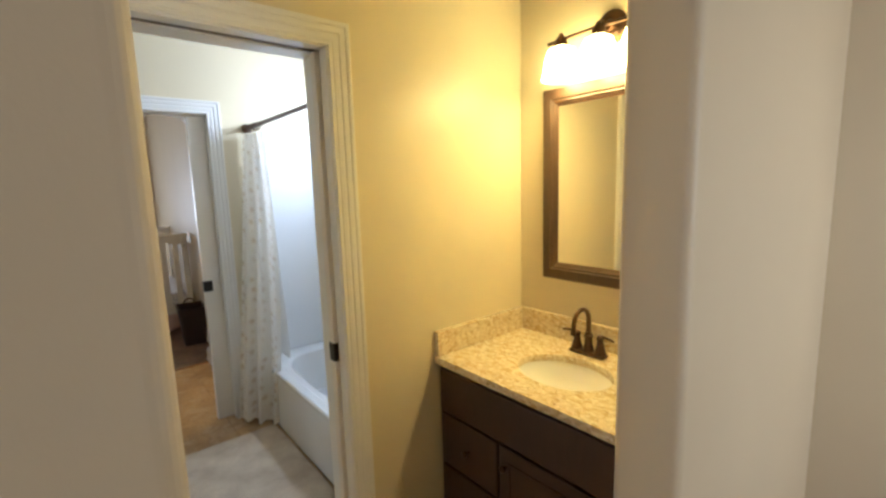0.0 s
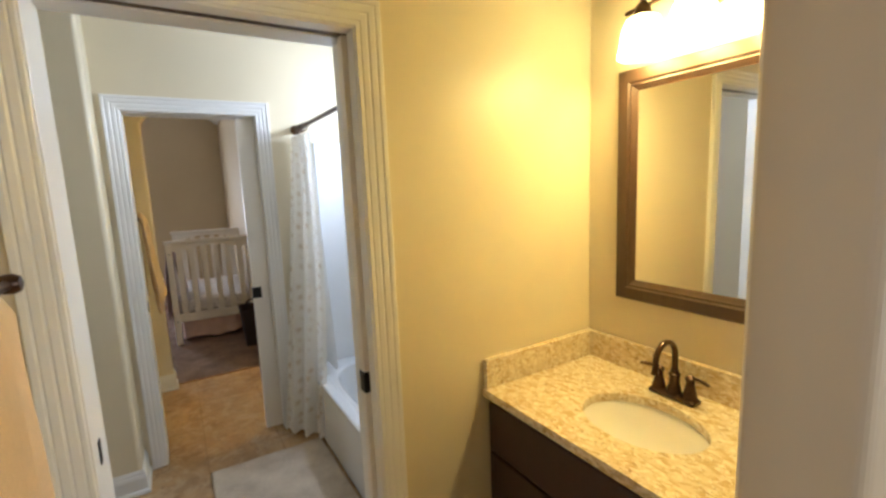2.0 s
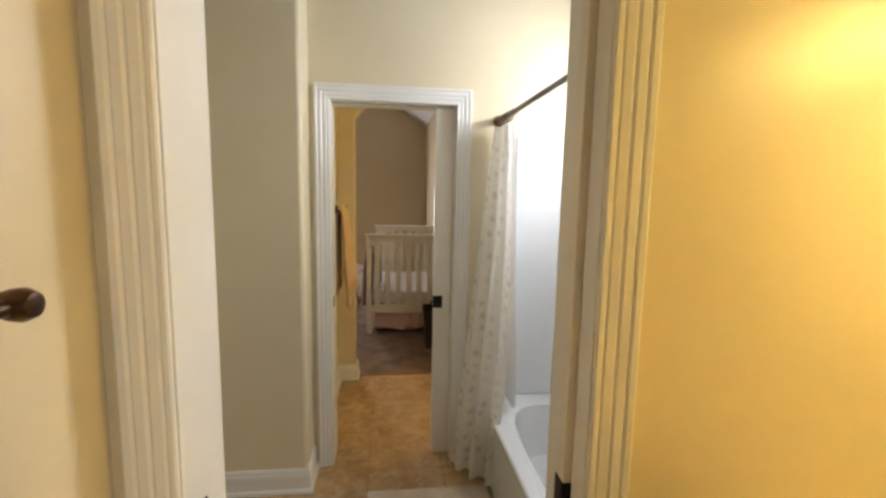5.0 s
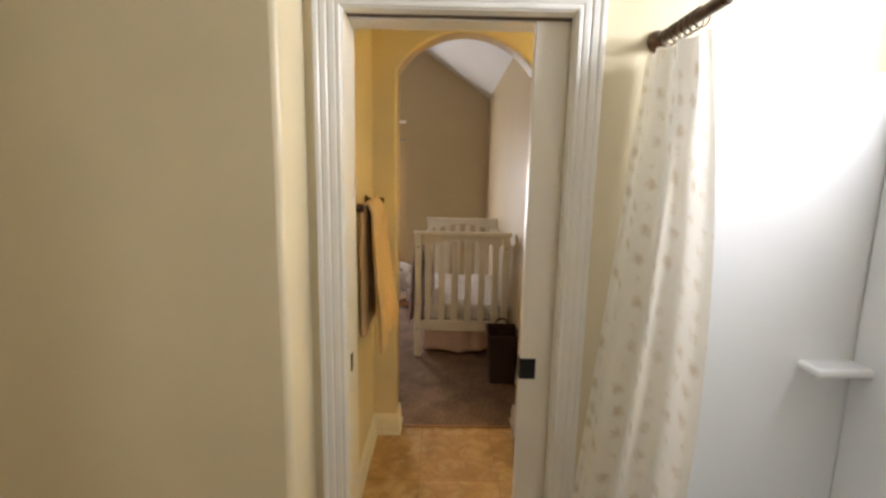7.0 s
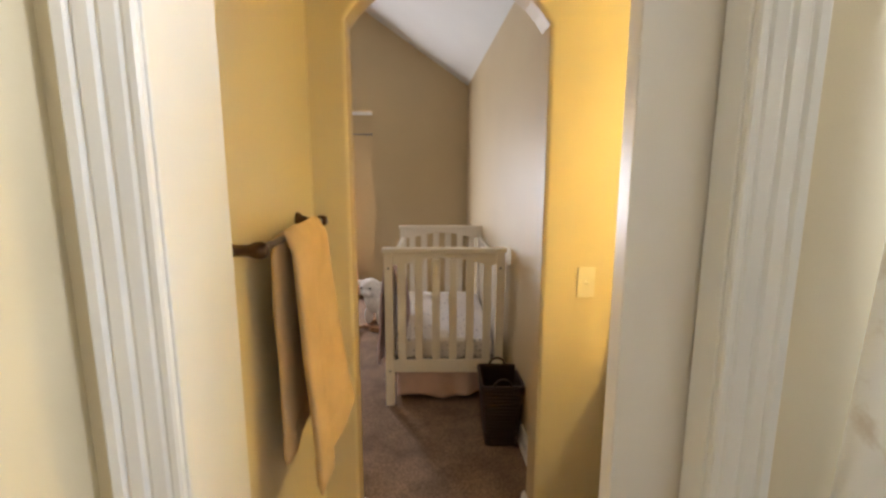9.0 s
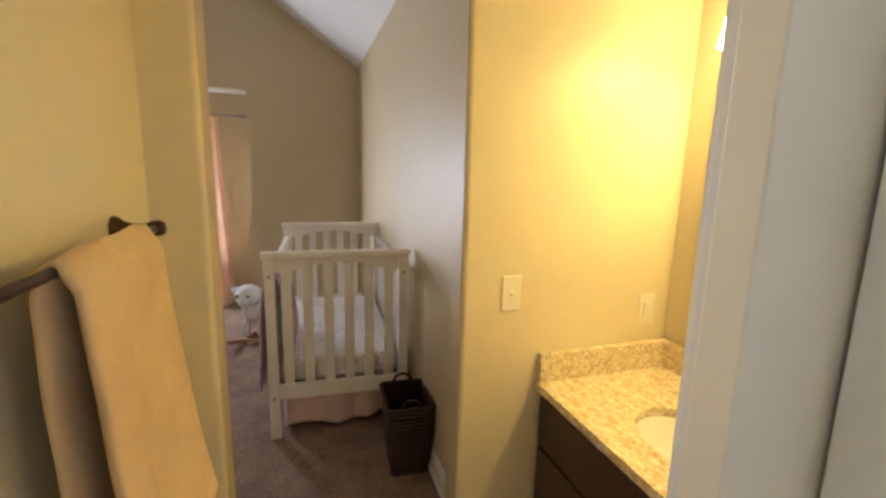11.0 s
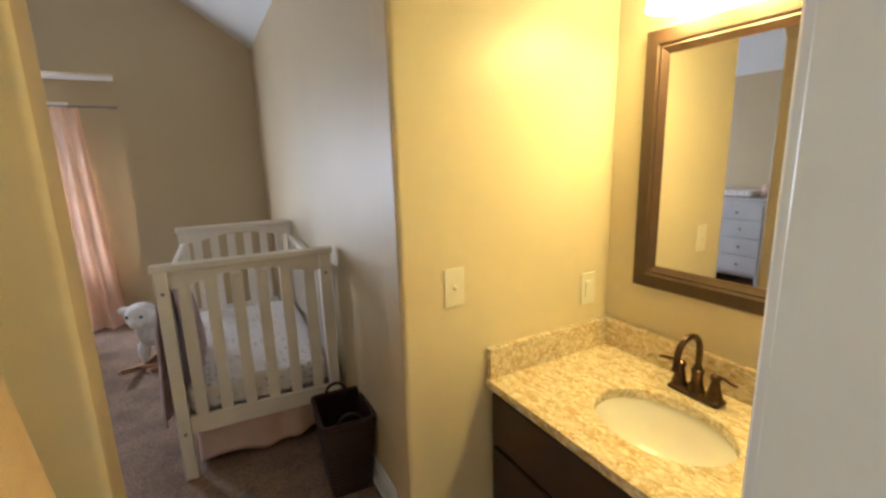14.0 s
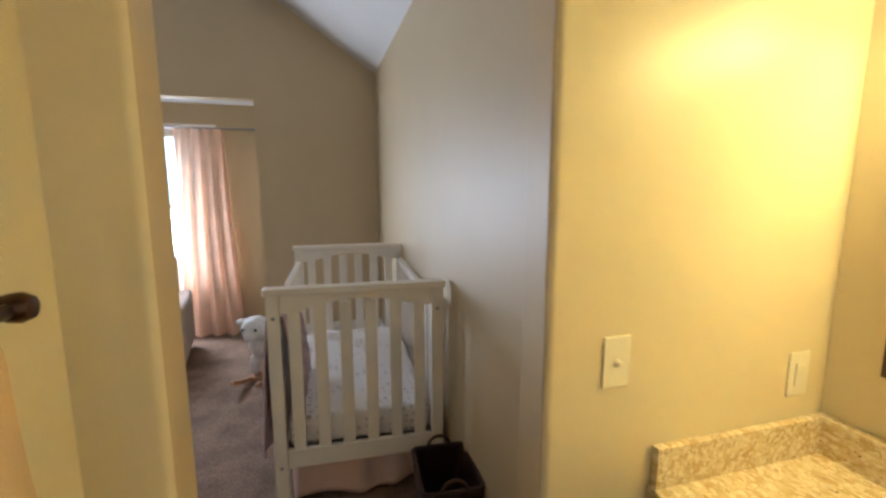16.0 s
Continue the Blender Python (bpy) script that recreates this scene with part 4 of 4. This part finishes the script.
def crib():
    """White crib: two slatted ends with an arched rail, two sides of thin spindles."""
    c = thing("crib", "white painted wooden crib with slatted ends and spindle sides", "crib", m=pose(-0.234, 2.412, 0.006, 0, 0, -2.8))
    w, ln, h = 0.810, 1.395, 1.122
    for k, y in enumerate((0.0, ln - 0.045)):
        end = part("end_panel", box(-0.012, w + 0.012, y - 0.008, y + 0.053, h - 0.034, h, 0.006, 2), CRIBW, c, "slatted end panel with a capped rail")
        for x in (0.0, w - 0.058):
            part("post", box(x, x + 0.058, y, y + 0.045, 0.0, h - 0.034, 0.004), CRIBW, end)
            for z in (0.255, 0.985):
                part("bolt_cap", lathe([(0.009, 0), (0.008, 0.003), (0.0, 0.003)], 12, m=pose(x + 0.029, y if k == 0 else y + 0.045, z, 90 if k == 0 else -90, 0, 0)), STEEL, end)
        a, b = 0.058, w - 0.058
        n = 16
        arc = [(a, h - 0.034), (b, h - 0.034), (b, 1.006)]
        for i in range(n + 1):
            u = 1 - i / n
            arc.append((a + 0.06 + (b - a - 0.12) * u, 1.000 + 0.056 * math.sin(math.pi * u) ** 0.8))
        arc.append((a, 1.006))
        part("arched_rail", prism(arc, "y", y + 0.012, y + 0.033), CRIBW, end)
        part("bottom_rail", box(a, b, y + 0.010, y + 0.035, 0.243, 0.335, 0.003), CRIBW, end)
        for i in range(6):
            x = a + (b - a) * (i + 0.5) / 6
            part("slat", box(x - 0.028, x + 0.028, y + 0.016, y + 0.030, 0.330, 1.045, 0.003), CRIBW, end)
    for x in (0.012, w - 0.046):
        side = part("side_rail", box(x, x + 0.034, 0.045, ln - 0.045, 0.965, 1.010, 0.007, 2), CRIBW, c, "spindle side with a rounded rail")
        part("lower_rail", box(x + 0.004, x + 0.030, 0.045, ln - 0.045, 0.270, 0.320, 0.004), CRIBW, side)
        for i in range(15):
            y = 0.045 + (ln - 0.09) * (i + 0.5) / 15
            part("spindle", box(x + 0.008, x + 0.026, y - 0.015, y + 0.015, 0.315, 0.970, 0.003), CRIBW, side)
    part("mattress_support", box(0.05, w - 0.05, 0.05, ln - 0.05, 0.300, 0.320), STEEL, c)
    return c


CRIB_M = pose(-0.234, 2.412, 0.006, 0, 0, -2.8)
crib()


def in_crib(bm):
    return moved(bm, CRIB_M)


bm = box(0.058, 0.752, 0.052, 1.343, 0.321, 0.475, 0.035, 4)
bmesh.ops.subdivide_edges(bm, edges=[e for e in bm.edges if e.calc_length() > 0.3], cuts=18, use_grid_fill=True)
for v in bm.verts:
    if v.co.z > 0.40:
        v.co.z += 0.014 * noise.noise(v.co * 6) + 0.007 * noise.noise(Vector((v.co.x * 5, v.co.y * 26, 1.0)))
tagged(link_mesh("crib_mattress", in_crib(bm), SHEET, None, "", 60), "crib mattress in a white sheet with a small grey print", "mattress")


def skirt(u, v):
    per = [(0.07, 1.305), (0.07, 0.075), (0.730, 0.075), (0.730, 1.305)]
    lens = [1.23, 0.66, 1.23]
    s = u * sum(lens)
    k = 0
    while k < 2 and s > lens[k]:
        s -= lens[k]
        k += 1
    p, q = Vector(per[k]), Vector(per[k + 1])
    pt = p.lerp(q, s / lens[k])
    d = (q - p).normalized()
    nrm = Vector((d.y, -d.x))
    amp = 0.004 + 0.012 * v
    off = amp * math.sin(u * 70 + 2 * math.sin(u * 23)) + 0.012 * noise.noise(Vector((u * 12, v, 0))) * v
    pt = pt + nrm * off
    return (pt.x, pt.y, 0.318 - 0.300 * v + 0.022 * v * (0.5 + 0.5 * math.sin(u * 31 + 1)) + 0.16 * v * max(0.0, pt.x - 0.38) ** 1.2 * (1 if k == 1 else 0))


tagged(link_mesh("crib_skirt", in_crib(sheet(skirt, 220, 10, 0.002)), PINK, None, "", 180), "blush pink cloth skirt hanging under the crib", "crib skirt")


def blanket(u, v):
    """Hangs over the west side rail, inside and outside."""
    s = v * 1.30
    y = 0.055 + 0.56 * u + 0.03 * noise.noise(Vector((v * 4, u, 2)))
    if s < 0.70:
        d = 0.70 - s
        x, z = -0.006 - 0.045 * min(1, d * 1.6), 1.008 - d
    else:
        d = s - 0.70
        x, z = 0.060 + 0.065 * min(1, d * 2.2), 1.008 - d * 0.85
    arc = max(0, 1 - d / 0.03)
    z += 0.014 * arc
    x = x * (1 - arc * 0.8) + 0.029 * arc * 0.8
    x += (0.014 * math.sin(u * 19 + s) + 0.012 * noise.noise(Vector((u * 6, s * 3, 5)))) * min(1, d * 4) * (1 if s > 0.7 else -1)
    return (x, y, z - 0.10 * abs(u - 0.4) * min(1, d))


tagged(link_mesh("blanket", in_crib(sheet(blanket, 40, 60, 0.010)), BLANKET, None, "", 180), "mauve knitted blanket draped over the crib rail", "blanket")


def basket():
    b = thing("storage_basket", "dark brown woven storage basket with loop handles", "basket", m=pose(0.490, 2.035, 0.007, 0, 0, -4))
    bw, bl, tw, tl, h = 0.098, 0.140, 0.130, 0.165, 0.380

    def ring(z, ins):
        f = z / h
        x, y = bw + (tw - bw) * f - ins, bl + (tl - bl) * f - ins
        r, pts = 0.025, []
        for cx, cy, a0 in ((x - r, y - r, 0), (-x + r, y - r, 90), (-x + r, -y + r, 180), (x - r, -y + r, 270)):
            for i in range(4):
                a = radians(a0 + 30 * i)
                pts.append((cx + r * math.cos(a), cy + r * math.sin(a), z))
        return pts

    bm = bmesh.new()
    prof = [(0.0, 0.0)]
    for i in range(1, 34):
        prof.append((h * i / 34, 0.0035 if i % 2 else 0.0))
    prof += [(h, 0.0), (h, 0.014), (0.02, 0.014)]
    rings = [[bm.verts.new(p) for p in ring(z, ins)] for z, ins in prof]
    for p, q in zip(rings, rings[1:]):
        for k in range(16):
            bm.faces.new((p[k], p[(k + 1) % 16], q[(k + 1) % 16], q[k]))
    bm.faces.new(rings[0]), bm.faces.new(rings[-1])
    part("woven_body", bm, BASKET, b, smooth=30)
    loop = ring(h, 0.006)
    part("rim", tube(loop + loop[:1], 0.010, 8), BASKET, b)
    for s in (-1, 1):
        pts = [(0.050 * math.cos(a), s * (tl - 0.006), h + 0.050 * math.sin(a)) for a in [math.pi * i / 12 for i in range(13)]]
        part("handle", tube(pts, 0.008, 8), BASKET, b)
    return b


basket()


def rocking_lamb():
    """A white plush animal on wooden rockers, one mesh of plain shapes on a wooden base."""
    t = thing("rocking_toy", "white plush lamb toy on honey-brown wooden rockers", "toy", m=pose(-0.415, 4.12, 0.006, 0, 0, 246) @ Matrix.Scale(1.2, 4))

    def blob(c, r, sx, sy, sz, bm):
        own = bmesh.new()
        bmesh.ops.create_icosphere(own, subdivisions=3, radius=r)
        for v in own.verts:
            n = noise.noise(v.co * 30 + Vector(c)) * 0.05
            v.co = Vector(c) + Vector((v.co.x * sx, v.co.y * sy, v.co.z * sz)) * (1 + n)
        return merge(bm, own)

    bm = blob((0.0, 0, 0.23), 0.11, 1.35, 0.85, 0.90, None)
    blob((0.105, 0, 0.28), 0.075, 0.9, 1.0, 1.4, bm)
    blob((0.145, 0, 0.385), 0.090, 1.0, 1.0, 0.95, bm)
    blob((0.215, 0, 0.360), 0.042, 1.1, 0.9, 0.85, bm)
    for s in (-1, 1):
        blob((0.125, s * 0.100, 0.415), 0.036, 0.7, 1.5, 0.7, bm)
        blob((0.09, s * 0.055, 0.12), 0.035, 1.0, 1.0, 2.2, bm)
        blob((-0.10, s * 0.055, 0.12), 0.035, 1.0, 1.0, 2.2, bm)
    body = part("plush_body", bm, PLUSH, t, smooth=180)
    skin = body.modifiers.new("skin", "REMESH")
    skin.mode, skin.voxel_size, skin.use_smooth_shade = "VOXEL", 0.007, True
    for s in (-1, 1):
        part("eye", lathe([(0.0, -0.011), (0.009, -0.005), (0.010, 0.003), (0.0, 0.010)], 10, m=pose(0.226, s * 0.042, 0.402)), BLACK, t)
        pts = [(0.31 * u, s * 0.085, 0.012 + 0.065 * u * u) for u in [i / 8 - 1 for i in range(17)]]
        low, high = [(p[0], p[2] - 0.012) for p in pts], [(p[0], p[2] + 0.018) for p in reversed(pts)]
        tip = [(0.320, 0.078 + 0.0), (0.322, 0.086)]
        bmr = prism(low + tip + high + [(-0.322, 0.086), (-0.320, 0.078)], "y", s * 0.085 - 0.011, s * 0.085 + 0.011)
        part("rocker", bmr, OAK, t)
    for x in (-0.13, 0.13):
        part("crossbar", box(x - 0.016, x + 0.016, -0.09, 0.09, 0.028, 0.046, 0.004), OAK, t)
    return t


rocking_lamb()


def curtain_panel(xa_t, xb_t, xa_b, xb_b, y, ztop, seed, label):
    def fn(u, v):
        k = v ** 1.6
        a, b = xa_t + (xa_b - xa_t) * k, xb_t + (xb_b - xb_t) * k
        fold = math.sin(u * 2 * math.pi * 4.5 + seed + 0.6 * math.sin(v * 3 + seed)) + 0.4 * math.sin(u * 2 * math.pi * 2.2 + v + seed)
        return (a + (b - a) * u, y + (0.022 + 0.022 * v) * fold, ztop - (ztop - 0.012) * v - 0.006 * math.sin(u * 17))

    c = thing("window_curtain", label, "curtain", "dormer curtains")
    part("cloth", sheet(fn, 110, 30, 0.0), CURTAINP, c, smooth=180)
    return c


curtain_panel(-1.295, -0.850, -1.46, -0.760, 5.30, 2.115, 0.3, "coral pink curtain panel gathered beside the dormer window")
curtain_panel(-2.62, -2.22, -2.64, -2.18, 5.30, 2.115, 1.7, "coral pink curtain panel gathered beside the dormer window")
cr = thing("curtain_rod", "thin grey metal curtain rod above a dormer window", "curtain rod")
part("rod", tube([(NX_L + 0.04, 5.30, 2.122), (NX_R - 0.03, 5.30, 2.122)], 0.009, 10), STEEL, cr)
for x in (NX_L + 0.08, NX_R - 0.09):
    part("bracket", box(x - 0.008, x + 0.008, 5.295, NICHE, 2.108, 2.122, 0.002), STEEL, cr)
for x in (NX_L + 0.035, NX_R - 0.035):
    part("finial", lathe([(0.0, -0.016), (0.012, -0.010), (0.016, 0.0), (0.012, 0.010), (0.0, 0.016)], 14, m=pose(x, 5.30, 2.122)), STEEL, cr)


def armchair():
    c = thing("armchair", "grey-beige upholstered nursery armchair by the window", "armchair", m=pose(-1.53, 4.66, 0.006, 0, 0, 8))
    part("base", box(-0.38, 0.38, -0.36, 0.36, 0.05, 0.30, 0.03, 3), LINEN, c)
    part("seat_cushion", box(-0.28, 0.28, -0.38, 0.26, 0.30, 0.46, 0.05, 4), LINEN, c)
    bm = box(-0.29, 0.29, 0.20, 0.38, 0.30, 0.92, 0.06, 4)
    for v in bm.verts:
        v.co.y += (v.co.z - 0.3) * 0.16
    part("backrest", bm, LINEN, c)
    for s in (-1, 1):
        part("arm", box(min(s * 0.28, s * 0.40), max(s * 0.28, s * 0.40), -0.38, 0.32, 0.10, 0.58, 0.045, 4), LINEN, c)
    for x in (-0.33, 0.33):
        for y in (-0.31, 0.31):
            part("foot", lathe([(0.018, 0.0), (0.024, 0.05)], 12, m=pose(x, y, 0)), OAK, c)
    return c


armchair()


def dresser():
    """Four-drawer chest against the west wall."""
    x1, y0, y1 = -2.74, 2.35, 3.45
    d = thing("dresser", "pale grey-white painted dresser with four rows of drawers", "dresser")
    part("carcass", box(WEST + 0.02, x1, y0, y1, 0.14, 0.995, 0.004), DRESSW, d)
    part("top", box(WEST + 0.02, x1 + 0.025, y0 - 0.025, y1 + 0.025, 0.995, 1.025, 0.006, 2), DRESSW, d)
    for x in (WEST + 0.07, x1 - 0.04):
        for y in (y0 + 0.04, y1 - 0.04):
            part("leg", lathe([(0.020, 0.006), (0.028, 0.07), (0.032, 0.14)], 14, m=pose(x, y, 0)), DRESSW, d)
    z = 0.165
    for hgt, n in ((0.205, 1), (0.205, 1), (0.205, 1), (0.165, 2)):
        for k in range(n):
            a, b = y0 + 0.03 + (y1 - y0 - 0.06) * k / n + 0.004, y0 + 0.03 + (y1 - y0 - 0.06) * (k + 1) / n - 0.004
            dr = part("drawer", box(x1, x1 + 0.018, a, b, z + 0.006, z + hgt - 0.006, 0.005, 2), DRESSW, d)
            for y in ((a + (b - a) * 0.2, a + (b - a) * 0.8) if n == 1 else ((a + b) / 2,)):
                part("knob", lathe([(0.006, 0), (0.007, 0.012), (0.015, 0.018), (0.013, 0.028), (0.0, 0.031)], 14, m=pose(x1 + 0.017, y, z + hgt / 2, 0, 90, 0)), STEEL, dr)
        z += hgt
    bm = box(WEST + 0.07, x1 - 0.06, 2.55, 3.20, 1.027, 1.105, 0.03, 4)
    tagged(link_mesh("changing_pad", bm, SHEET, None, "", 60), "white padded changing pad on the dresser", "changing pad")
    lamp = link_mesh("trinket_jar", lathe([(0.045, 1.027), (0.062, 1.05), (0.062, 1.12), (0.045, 1.145), (0.048, 1.155), (0.02, 1.18), (0.0, 1.185)], 20, m=pose(-2.92, 2.45, 0)), PINK, None, "", 40)
    tagged(lamp, "pink lidded jar on the dresser", "jar")
    return d


dresser()
